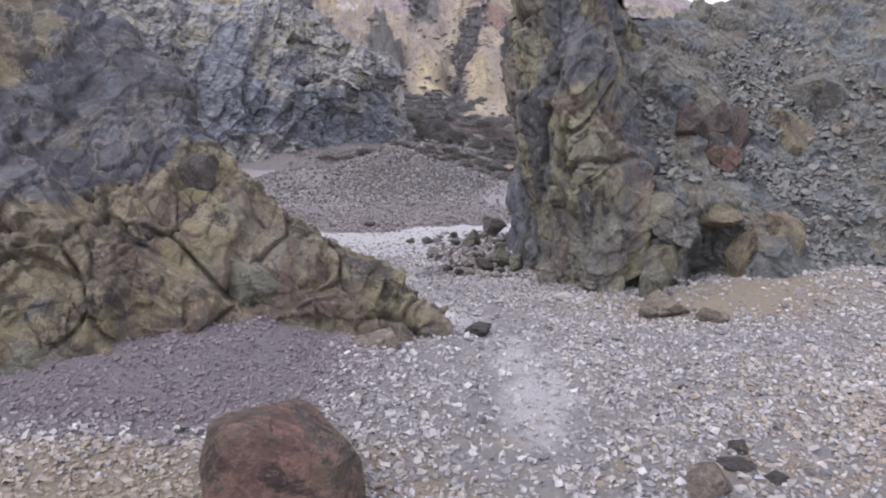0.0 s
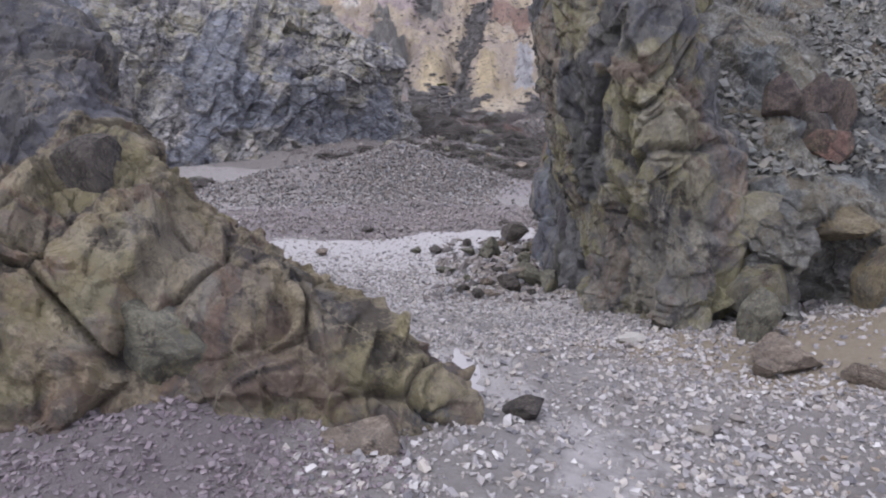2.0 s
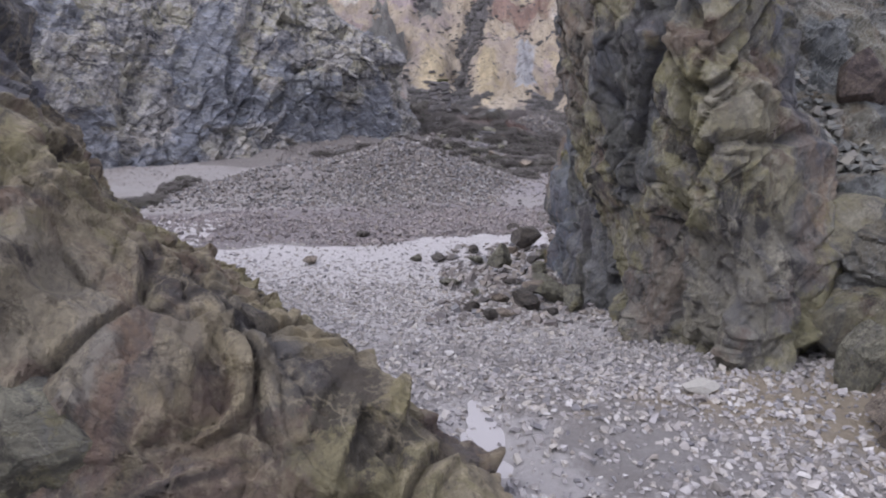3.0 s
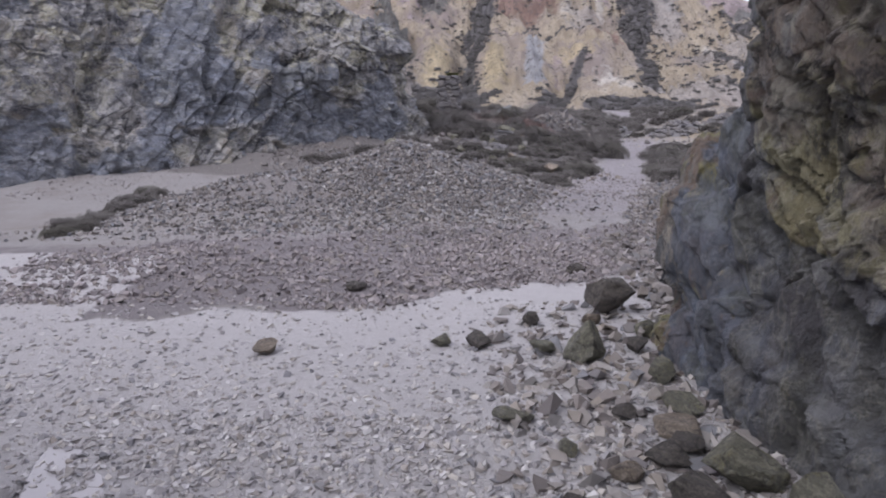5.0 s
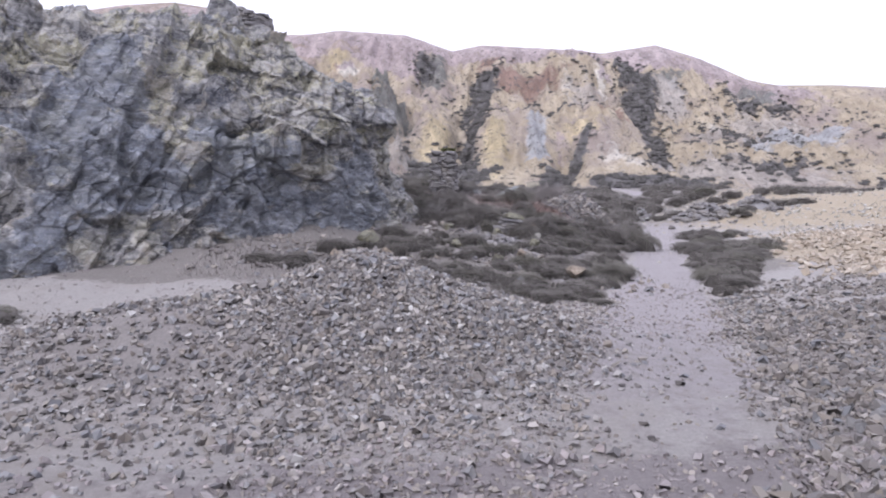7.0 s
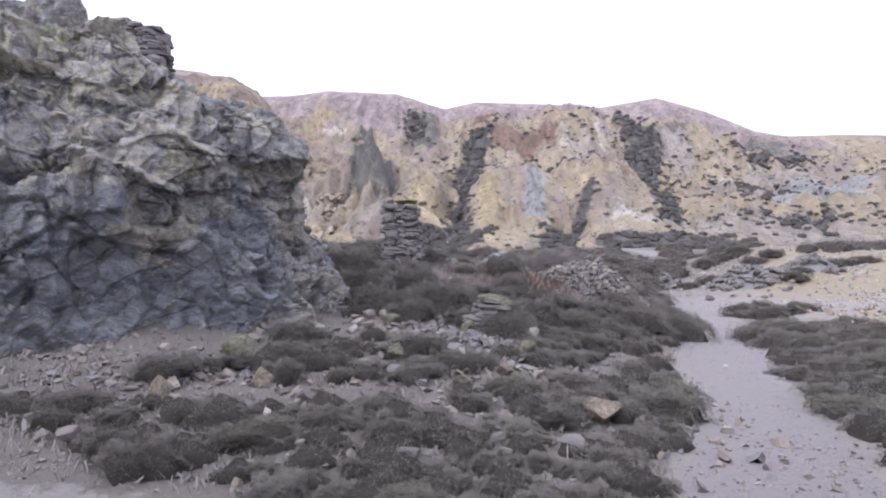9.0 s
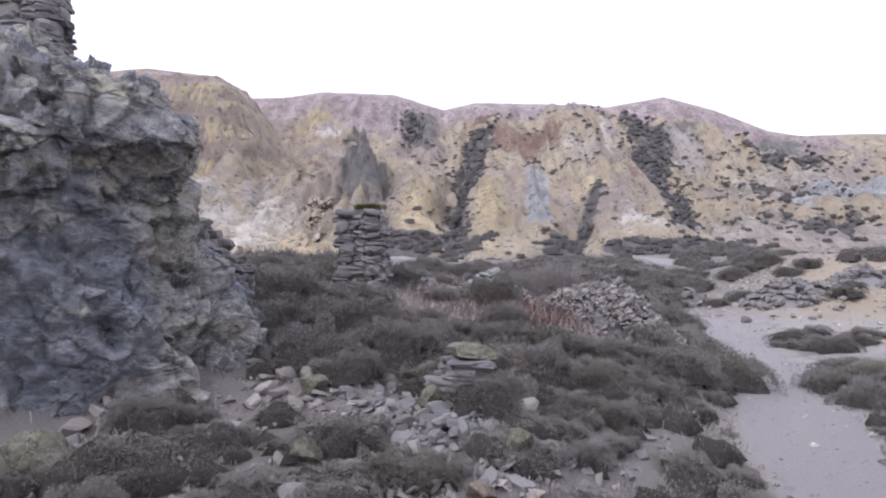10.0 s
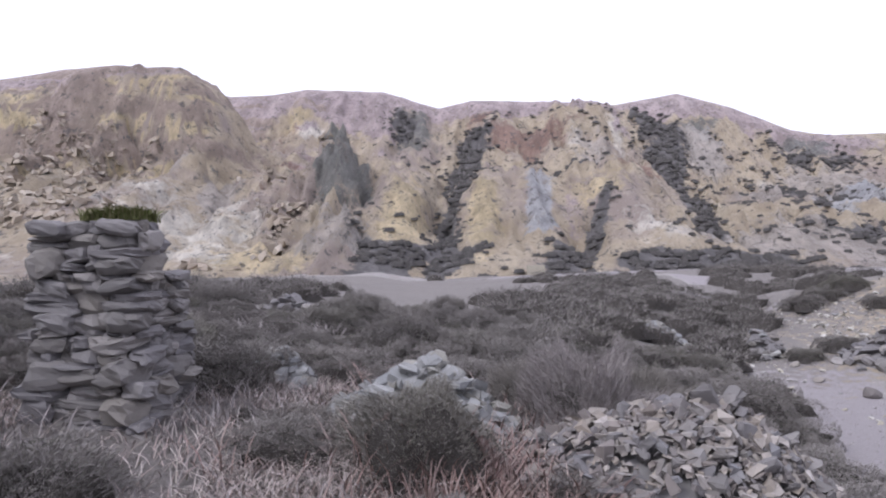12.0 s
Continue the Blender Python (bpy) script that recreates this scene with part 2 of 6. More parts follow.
def stone_material(name, colours, island=True, rough=0.8):
    """Loose stones: each one takes its own tone, with mottling and grit."""
    m, t, b = nodes(name)
    if island:
        r = t.nodes.new("ShaderNodeNewGeometry").outputs["Random Per Island"]
    else:
        r = t.nodes.new("ShaderNodeObjectInfo").outputs["Random"]
    cr = t.nodes.new("ShaderNodeValToRGB")
    e = cr.color_ramp.elements
    while len(e) < len(colours):
        e.new(0.5)
    for k, col in enumerate(colours):
        e[k].position, e[k].color = k / (len(colours) - 1), (*col, 1)
    link(t, r, cr.inputs[0])
    c = mix(t, cr.outputs[0], (0.12, 0.11, 0.11), mix_value(t, ramp(t, tex(t, 9, 6, 0.7), 0.5, 0.75), 0.5))
    link(t, c, b.inputs["Base Color"])
    b.inputs["Roughness"].default_value = rough
    relief(t, b, tex(t, 30, 6, 0.7), 0.5, 0.01)
    return m


CRAG = rock_material("crag_rock", [(0.10, 0.105, 0.125), (0.29, 0.284, 0.285), (0.52, 0.495, 0.45), (0.17, 0.172, 0.19), (0.44, 0.41, 0.32), (0.345, 0.336, 0.33)], (0.05, 0.051, 0.06), (0.45, 0.425, 0.32), 0.95, 1.1, (0.8, 0.8, 1.7), broad=0.4, streaks=0.4, cool=(0.155, 0.168, 0.198), rust=(0.32, 0.285, 0.24), veins=0.28, spread=True)
OUTCROP = rock_material("outcrop_rock", [(0.12, 0.114, 0.11), (0.22, 0.19, 0.134), (0.29, 0.242, 0.15), (0.152, 0.133, 0.122), (0.24, 0.17, 0.12), (0.275, 0.252, 0.213)], (0.055, 0.048, 0.047), (0.265, 0.24, 0.125), 0.6, 1.4, broad=0.45, cool=(0.085, 0.092, 0.115), spread=True)
PILLAR = rock_material("pillar_rock", [(0.13, 0.134, 0.146), (0.235, 0.22, 0.178), (0.295, 0.27, 0.185), (0.157, 0.152, 0.147), (0.255, 0.193, 0.145), (0.31, 0.305, 0.285)], (0.044, 0.042, 0.046), (0.27, 0.25, 0.125), 0.6, 1.4, (1, 1, 0.7), broad=0.45, cool=(0.085, 0.09, 0.105), veins=0.15)
REAR = rock_material("rusty_grey_rock", [(0.085, 0.088, 0.095), (0.19, 0.172, 0.145), (0.27, 0.232, 0.18), (0.11, 0.112, 0.116), (0.23, 0.155, 0.105), (0.245, 0.225, 0.19)], (0.04, 0.042, 0.051), (0.25, 0.235, 0.11), 0.75, 1.9, (1, 1, 0.6), cool=(0.09, 0.103, 0.132), veins=0.06)
SCREE = rock_material("scree_rock", [(0.155, 0.16, 0.15), (0.195, 0.197, 0.183), (0.215, 0.195, 0.15), (0.13, 0.128, 0.12), (0.215, 0.212, 0.195), (0.175, 0.182, 0.17)], (0.075, 0.07, 0.07), (0.205, 0.185, 0.125), 0.4, 1.7, broad=0.45, cool=(0.13, 0.14, 0.145), rust=(0.24, 0.20, 0.15))

def ground_material():
    m, t, b = nodes("quarry_ground")
    a, c2 = zone(t, "zone_a"), zone(t, "zone_b")
    grain = ramp(t, tex(t, 22, 7, 0.8), 0.3, 0.7)
    patch = tex(t, 0.9, 6, 0.65)
    c = mix(t, (0.22, 0.204, 0.199), (0.345, 0.325, 0.314), grain)
    c = mix(t, c, (0.24, 0.215, 0.20), ramp(t, patch, 0.45, 0.7))

    def lay(c, colour, colour2, w):
        n = t.nodes.new("ShaderNodeMath")
        n.operation = "MULTIPLY_ADD"
        link(t, ramp(t, tex(t, 3.5, 6, 0.7), 0.3, 0.7), n.inputs[0])
        n.inputs[1].default_value = 0.8
        link(t, w, n.inputs[2])
        return mix(t, c, mix(t, colour, colour2, grain), ramp(t, n.outputs[0], 0.75, 1.05))

    c = lay(c, (0.165, 0.145, 0.148), (0.235, 0.212, 0.213), a[0])
    c = lay(c, (0.42, 0.395, 0.39), (0.54, 0.515, 0.51), a[1])
    c = lay(c, (0.225, 0.205, 0.212), (0.30, 0.275, 0.28), a[2])
    c = lay(c, (0.13, 0.118, 0.11), (0.22, 0.20, 0.19), c2[0])
    c = lay(c, (0.25, 0.205, 0.15), (0.34, 0.29, 0.22), c2[1])
    c = lay(c, (0.17, 0.153, 0.148), (0.27, 0.247, 0.238), c2[2])
    link(t, c, b.inputs["Base Color"])
    r = t.nodes.new("ShaderNodeMapRange")
    r.inputs[1].default_value, r.inputs[2].default_value, r.inputs[3].default_value, r.inputs[4].default_value = 0.2, 0.9, 0.9, 0.45
    link(t, a[1], r.inputs[0])
    link(t, r.outputs[0], b.inputs["Roughness"])
    relief(t, b, tex(t, 28, 9, 0.85), 0.9, 0.03)
    return m


def mesh_from(name, verts, faces, material, smooth=False):
    me = bpy.data.meshes.new(name)
    verts, faces = np.asarray(verts, dtype=np.float32), np.asarray(faces, dtype=np.int32)
    k = faces.shape[1]
    me.vertices.add(len(verts))
    me.vertices.foreach_set("co", verts.ravel())
    me.loops.add(faces.size)
    me.loops.foreach_set("vertex_index", faces.ravel())
    me.polygons.add(len(faces))
    me.polygons.foreach_set("loop_start", np.arange(0, faces.size, k, dtype=np.int32))
    me.polygons.foreach_set("loop_total", np.full(len(faces), k, dtype=np.int32))
    me.polygons.foreach_set("use_smooth", np.full(len(faces), smooth))
    me.update(calc_edges=True)
    me.validate()
    me.materials.append(material)
    return me


def paint(me, name, r, g=None, b=None):
    """A zone mask on the points of a mesh."""
    n = len(me.vertices)
    col = np.zeros((n, 4), dtype=np.float32)
    for k, v in enumerate((r, g, b)):
        if v is not None:
            col[:, k] = np.clip(np.ravel(v), 0, 1)
    col[:, 3] = 1
    me.color_attributes.new(name, "FLOAT_COLOR", "POINT").data.foreach_set("color", col.ravel())


def grid_faces(nu, nv, closed=False):
    i, j = np.meshgrid(np.arange(nu - 1), np.arange(nv - (0 if closed else 1)), indexing="ij")
    a, j2 = i * nv + j, (j + 1) % nv
    b2 = i * nv + j2
    return np.stack([a, b2, b2 + nv, a + nv], -1).reshape(-1, 4)


def spans(*parts):
    """Coordinates from (start, end, step) stretches."""
    out = [np.arange(a, b, s) for a, b, s in parts]
    return np.unique(np.round(np.concatenate(out), 4))


def far(a, b, n):
    return np.geomspace(a, b, n)


def SHORE(x):
    """Where the pale wet mud ends and the stony flat begins."""
    return np.interp(x, [-6, -3.2, -2, -1.1, -0.5, 0.8, 1.5, 3], [11.0, 11.35, 11.8, 12.1, 12.45, 12.95, 13.1, 13.3])


# ---- the ground ----
def build_ground():
    xs = np.concatenate([-far(60, 3000, 14)[::-1], spans((-58, -16, 1.5), (-16, -5, 0.22), (-5, 5, 0.07), (5, 16, 0.18), (16, 60, 1.2)), far(60, 3000, 14)])
    ys = np.concatenate([-far(30, 2500, 12)[::-1], spans((-28, -2, 1.2), (-2, 13, 0.07), (13, 26, 0.11), (26, 46, 0.17), (46, 76, 0.5), (76, 160, 3)), far(160, 3000, 14)])
    y, x = np.meshgrid(ys, xs, indexing="ij")
    z = land(x, y)
    me = mesh_from("ground", np.stack([x, y, z], -1).reshape(-1, 3), grid_faces(len(ys), len(xs)), ground_material(), True)
    p, h = path_mid(y), path_half(y)
    off = np.abs(x - p) - h
    wob = 0.35 * n2(x, y, 1.1, 3, 21)
    purple = step(-x + wob, 0.2, 0.7) * step(y + wob, 2.6, 3.1) * (1 - step(y, 4.6, 5.2)) + step(-x, 2.2, 3.0) * (1 - step(-x, 9, 12)) * (1 - step(y, 4, 5)) * step(y + wob, 2.0, 2.6)
    purple = purple + 0.9 * step(y + wob - SHORE(x), -0.2, 0.2) * (1 - step(y - 0.3 * x + wob, 15.5, 17.5)) * (1 - step(x, 4, 6))
    wet = (0.62 * step(y + wob, 5.6, 7.6) + 0.38 * step(y + wob, 8.0, 10.6)) * (1 - step(y - SHORE(x) + wob * 0.6, -0.1, 0.15)) * (1 - step(x + wob, 1.2, 1.9))
    wet = np.maximum(wet, bump(x, y, 0.3, 5.3, 0.3, 0.7, 0.25) + 0.6 * bump(x, y, -1.9, 8.0, 0.9, 1.3, 0.75) + 0.8 * bump(x, y, 0.9, 3.6, 0.3, 1.3))
    wet = wet * (1 - step(-x + 3 * wob, 9, 12))
    wet = np.maximum(wet, step(-x + wob, 3.6, 4.2) * (1 - step(-x + 3 * wob, 9, 12)) * step(y, 8, 9) * (1 - step(y + wob, 13.4, 14.2)))
    way = (1 - step(off + wob * 0.5, -0.1, 0.35)) * step(y + wob, 16, 19.5)
    way = np.maximum(way, (1 - step(np.abs(x - lane_mid(y)) + wob, 0.9, 1.4)) * step(y, 44.5, 46) * (1 - step(y, 69, 71)))
    way = np.maximum(way, (1 - step(np.abs(y - road_mid(x)) + 0.5 * wob, 1.0, 1.5)) * step(x, 0, 1.5))
    heath = step(-off - 0 * x, -99, -98) * step(y + wob, 24, 25) * (1 - step(y, 66, 72)) * step(off, 0.1, 0.6) * step(-x + p, -3, 0)
    heath = np.maximum(heath, step(off, 0.1, 0.6) * step(x - p, 0, 0.1) * step(y, 27, 29) * (1 - step(y, 36, 40)) * (1 - step(off, 2.2, 3.5)))
    heath = np.maximum(heath, 0.9 * step(n2(x, y, 0.13, 3, 31), 0.0, 0.25) * step(y, 42, 50))
    ochre = bump(x, y, 25, 50, 11, 7) * 1.4 + 0.6 * bump(x, y, 14, 47, 3.5, 3) + 0.95 * bump(x, y, 11.0, 32.5, 4.0, 7) * step(x - p, 2.0, 4.0) + 0.7 * bump(x, y, 1.4, 3.2, 3.0, 1.2) * step(-y, -4, -2) + 1.4 * bump(x, y, -1.2, 2.3, 1.0, 0.4)
    ochre = np.maximum(ochre, 1.2 * bump(x, y, 2.8, 5.8, 1.6, 0.8) + 0.8 * bump(x, y, -0.6, 2.5, 0.7, 0.6))
    rubble = 1.3 * bump(x, y, -1.6, 20, 2.6, 2.4) + bump(x, y, 6, 17, 3.5, 6) + bump(x, y, -5, 18.5, 2.2, 1.2)
    paint(me, "zone_a", purple, wet, way)
    paint(me, "zone_b", heath, ochre, rubble)
    tagged(new("ground", me), "pale stony quarry floor of gravel, mud and trodden paths", "ground", kind="structure")


build_ground()

m, t, b = nodes("standing_water")
# Milky base, raised so the colour also carries the sky's pale reflection.
b.inputs["Base Color"].default_value = (0.385, 0.365, 0.365, 1)
b.inputs["Roughness"].default_value = 0.14
b.inputs["IOR"].default_value = 1.33
relief(t, b, tex(t, 3, 3, 0.5), 0.04, 0.02)
WATER = m


def puddle(name, cx, cy, rx, ry, z, turn, label):
    n = 72
    a = np.linspace(0, 2 * np.pi, n, endpoint=False)
    r = 1 + 0.16 * np.sin(2 * a + cx) + 0.12 * np.sin(3 * a + 2 * cy) + 0.07 * np.sin(5 * a + cx * 7) + 0.05 * np.sin(9 * a + cy * 3) + 0.03 * np.sin(14 * a)
    rings = [(1.0, 0.0), (0.5, 0.0), (0.02, 0.0)]
    u = np.concatenate([np.cos(a) * r * k * rx for k, _ in rings])
    v = np.concatenate([np.sin(a) * r * k * ry for k, _ in rings])
    c, s = math.cos(turn), math.sin(turn)
    x, y = cx + u * c - v * s, cy + u * s + v * c
    z = np.quantile(land(x[:n], y[:n]), z)
    verts = np.stack([x, y, np.full(len(u), z)], 1)
    tagged(new(name, mesh_from(name, verts, grid_faces(3, n, True), WATER, True)), label, "puddle", kind="structure")


puddle("water", 0.27, 5.3, 0.12, 0.5, 0.4, 0.25, "thin milky puddle beside the rock spur, sky reflection put into its colour")
puddle("water", -1.85, 7.9, 0.34, 1.1, 0.12, 0.5, "thin milky puddle against the foot of the outcrop, sky reflection put into its colour")


# ---- rock masses ----
def spline(rows, n):
    """Points on a smooth curve through control values (rows along axis 0)."""
    rows = np.asarray(rows, float)
    k = len(rows)
    t = np.linspace(0, k - 1, n)
    i = np.clip(t.astype(int), 0, k - 2)
    f = (t - i).reshape((-1,) + (1,) * (rows.ndim - 1))
    p0, p1, p2, p3 = rows[np.clip(i - 1, 0, k - 1)], rows[i], rows[i + 1], rows[np.clip(i + 2, 0, k - 1)]
    s = 0.5 * (2 * p1 + (p2 - p0) * f + (2 * p0 - 5 * p1 + 4 * p2 - p3) * f * f + (3 * p1 - p0 - 3 * p2 + p3) * f ** 3)
    return 0.5 * s + 0.5 * (p1 + (p2 - p1) * f)


def grid_normals(g):
    du, dv = np.gradient(g, axis=0), np.gradient(g, axis=1)
    n = np.cross(du, dv)
    return n / np.maximum(np.linalg.norm(n, axis=-1, keepdims=True), 1e-9)


def slabs(p, direction, spacing, k):
    """Steps along one set of parallel joints: each slab stands a little in or out."""
    n = np.array(direction) / np.linalg.norm(direction)
    s = p @ n / spacing + 0.45 * vnoise(p / (2.6 * spacing), k + 2) + 0.12 * vnoise(p / (0.6 * spacing), k + 3)
    i = np.floor(s)
    f = s - i
    o = np.zeros(len(p), dtype=np.int64)
    a, b = hash3(i.astype(np.int64), o, o, k), hash3(i.astype(np.int64) + 1, o, o, k)
    e = step(f, 0.86, 1.0)
    return a * (1 - e) + b * e - 0.5 + 0.5 * (f * (1 - e) - 0.43)


def broken(g, big, small, amp, k, squash=(1, 1, 1), flip=False, crack=1.0, chip=1.0):
    """Turns a smooth sheet into fractured rock: tilted blocks, three sets of joints, ledges and pits.
    Gives the sheet and a mask of its open joints."""
    n = grid_normals(g) * (-1 if flip else 1)
    shape = g.shape[:2]
    p = g.reshape(-1, 3)
    lean = np.array([[0.92, 0.1, 0.38], [-0.16, 0.98, 0.12], [-0.36, -0.17, 0.91]])
    p = (p @ lean) * np.array(squash)
    warp = np.stack([fbm(p * 0.8 / big, 2, k + 31), fbm(p * 0.8 / big, 2, k + 35), fbm(p * 0.8 / big, 2, k + 39)], 1)
    v1, j1 = facets((p + 0.34 * big * warp) / big, k, 1.0, 90.0)
    v2, j2 = facets((p + 0.5 * small * warp) / small, k + 7, 1.1, 80.0)
    soft = fbm(p / (big * 2.0), 3, k + 3)
    sets = slabs(p, (0.8, 0.5, 0.15), big * 0.7, k + 61) + slabs(p, (-0.5, 0.82, 0.25), big * 0.55, k + 67) + 0.8 * slabs(p, (0.22, -0.15, 0.96), big * 0.5, k + 73)
    tiny = slabs(p, (0.75, -0.3, 0.6), small * 0.6, k + 81) + slabs(p, (0.1, 0.75, -0.6), small * 0.5, k + 87) + slabs(p, (0.25, 0.1, 0.96), small * 0.45, k + 91)
    ridged = np.abs(fbm(p / (small * 1.6), 4, k + 15))
    fine = fbm(p / (small * 0.3), 3, k + 5)
    rugged = 0.55 + 0.45 * step(fbm(p / (big * 0.9), 2, k + 25), -0.25, 0.45)
    gap = 0.9 * (1 - j1 / 0.07).clip(0, 1) * step(vnoise(p / (big * 1.6), k + 21), -0.35, 0.1)
    gap2 = (1 - j2 / 0.1).clip(0, 1) * step(vnoise(p / (big * 0.9), k + 27), -0.1, 0.3)
    d = amp * (0.75 * soft + 1.0 * v1 + 0.75 * sets - 0.55 * crack * gap) + amp * (small / big) * chip * rugged * (1.5 * v2 + 1.3 * tiny + 0.25 * fine - (1.3 - 0.8 * crack) * ridged - 0.9 * crack * gap2)
    return g + n * d.reshape(shape)[..., None], crack * np.maximum(gap, 0.7 * gap2).reshape(shape)


SHEETS = {}


def rock_mass(name, label, category, rows, nu, nv, big, small, amp, k, material, pieces, squash=(1, 1, 1), flip=False, cool=None, crack=1.0, lichen=None, chip=1.0):
    """Rock lofted through control rows (each a list of x, y, z), broken up, and parted into named pieces along its length."""
    g = spline(np.stack([spline(r, nv) for r in rows]), nu)
    g, joint = broken(g, big, small, amp, k, squash, flip, crack, chip)
    SHEETS[name] = g
    owner = tagged(new(name), label, category)
    gx, gy, gz = g[..., 0], g[..., 1], g[..., 2]
    drift = fbm(g.reshape(-1, 3) / (big * 1.6), 4, k + 45).reshape(gx.shape)
    tint = step(drift + (cool(gx, gy, gz) if cool else -0.1), -0.15, 0.25)
    growth = np.ones(gx.shape) if lichen is None else lichen(gx, gy, gz + 1.2 * drift)
    start = 0
    for piece, share in pieces:
        end = min(nv - 1, round(share * (nv - 1)))
        sub = g[:, start:end + 1]
        me = mesh_from(piece, sub.reshape(-1, 3), grid_faces(nu, end + 1 - start), REAR if piece == "rear_block" else material, False)
        paint(me, "joint", joint[:, start:end + 1], tint[:, start:end + 1], growth[:, start:end + 1])
        new(piece, me).parent = owner
        start = end
    return owner


# fractured outcrop with a spur running down to the gravel
front = [(0.45, 4.5, -0.25), (-0.1, 4.2, -0.22), (-0.7, 4.25, -0.15), (-1.4, 4.1, -0.1), (-2.2, 3.85, -0.1), (-2.9, 3.3, -0.2), (-4.5, 2.7, -0.2), (-7, 2.2, -0.2), (-12, 1.5, -0.2)]
knee = [(0.38, 4.62, -0.08), (0.05, 4.5, 0.14), (-0.6, 4.5, 0.36), (-1.35, 4.3, 0.62), (-2.15, 4.2, 0.75), (-3.0, 3.9, 0.75), (-4.6, 3.4, 0.9), (-7, 2.8, 1.1), (-12, 2.0, 1.2)]
brow = [(0.3, 4.75, -0.04), (-0.15, 4.85, 0.3), (-0.7, 4.95, 0.62), (-1.5, 5.0, 1.15), (-2.2, 5.0, 1.42), (-3.0, 5.1, 1.6), (-4.4, 4.7, 2.1), (-7, 4.2, 2.6), (-12, 3.5, 2.8)]
crest = [(0.28, 4.85, -0.06), (-0.3, 5.1, 0.3), (-0.95, 5.4, 0.58), (-1.6, 5.6, 0.98), (-2.25, 6.0, 1.6), (-3.0, 6.3, 2.45), (-4.3, 6.3, 3.4), (-7, 6, 4.4), (-12, 6, 4.8)]
back = [(0.2, 4.95, -0.3), (-0.4, 5.7, -0.1), (-1.0, 6.6, 0.0), (-1.8, 7.0, 0.25), (-2.8, 7.3, 0.6), (-3.7, 7.6, 1.5), (-5, 7.6, 2.4), (-7.5, 7.4, 3.4), (-12, 7.5, 3.6)]
heel = [(0.2, 5.0, -0.6), (-0.45, 5.9, -0.6), (-1.1, 7.0, -0.6), (-2.1, 7.7, -0.6), (-3.2, 8.0, -0.6), (-4.1, 8.2, -0.6), (-5.4, 8.4, -0.6), (-8, 8.4, -0.6), (-12, 9, -0.6)]
rock_mass("rock_outcrop", "fractured olive and ochre rock outcrop with a low spur", "rock outcrop", [front, knee, brow, crest, back, heel], 280, 470, 0.8, 0.24, 0.14, 11, OUTCROP, [("spur", 0.27), ("face", 0.55), ("shoulder", 1.0)], cool=lambda x, y, z: -0.7 + 1.2 * step(-x, 1.5, 2.2) * step(z, 0.9, 1.4), lichen=lambda x, y, z: 1 - 0.8 * step(-x, 1.6, 2.2) * step(z, 1.0, 1.5), chip=0.8)

# standing rock tower with an overhanging, undercut rear block
L0 = [(3.2, 9.5, -0.6), (2.7, 11.9, -0.6), (1.5, 11.6, -0.6), (1.32, 10.8, -0.6), (1.2, 10.0, -0.6), (1.12, 9.2, -0.6), (1.42, 7.7, -0.4), (1.85, 6.5, -0.4), (2.5, 6.7, -0.3), (2.75, 7.9, -0.2)]
L1 = [(3.2, 9.4, 0.3), (2.7, 11.8, 0.2), (1.5, 11.6, 0.0), (1.36, 10.8, 0.0), (1.28, 10.0, 0.15), (1.2, 9.15, 0.3), (1.3, 7.7, 0.4), (1.75, 6.45, 0.4), (2.48, 6.75, 0.5), (2.75, 8.0, 0.6)]
L2 = [(3.2, 9.3, 0.7), (2.7, 11.6, 0.5), (1.38, 11.5, 0.3), (1.24, 10.75, 0.28), (1.3, 10.1, 0.5), (1.16, 9.15, 0.9), (1.05, 7.7, 1.0), (1.58, 6.45, 1.0), (2.4, 6.85, 1.1), (2.7, 8.2, 1.2)]
L3 = [(3.1, 9.2, 1.8), (2.8, 10.8, 1.4), (1.5, 11.5, 0.92), (1.32, 10.85, 0.95), (1.26, 10.15, 1.1), (0.96, 9.25, 1.5), (0.92, 7.85, 1.8), (1.48, 6.55, 1.8), (2.2, 7.0, 1.9), (2.55, 8.4, 2.0)]
L4 = [(2.9, 9.1, 2.8), (2.7, 10.0, 2.5), (1.95, 11.0, 1.4), (1.6, 10.5, 1.5), (1.28, 10.0, 1.8), (0.92, 9.25, 2.4), (0.76, 8.0, 2.6), (1.4, 6.75, 2.6), (2.0, 7.25, 2.6), (2.35, 8.6, 2.7)]
L5 = [(2.5, 9.0, 3.6), (2.5, 9.5, 3.6), (2.4, 9.9, 3.3), (2.0, 9.8, 3.2), (1.5, 9.5, 3.3), (1.0, 9.0, 3.5), (0.78, 8.1, 3.5), (1.32, 7.1, 3.5), (1.82, 7.5, 3.5), (2.15, 8.7, 3.5)]
L6 = [(2.1, 8.8, 4.8), (2.1, 8.9, 4.8), (2.1, 8.9, 4.8), (2.0, 8.8, 4.8), (1.8, 8.7, 4.8), (1.6, 8.6, 4.8), (1.4, 8.3, 4.8), (1.5, 8.1, 4.8), (1.7, 8.2, 4.8), (1.9, 8.5, 4.8)]
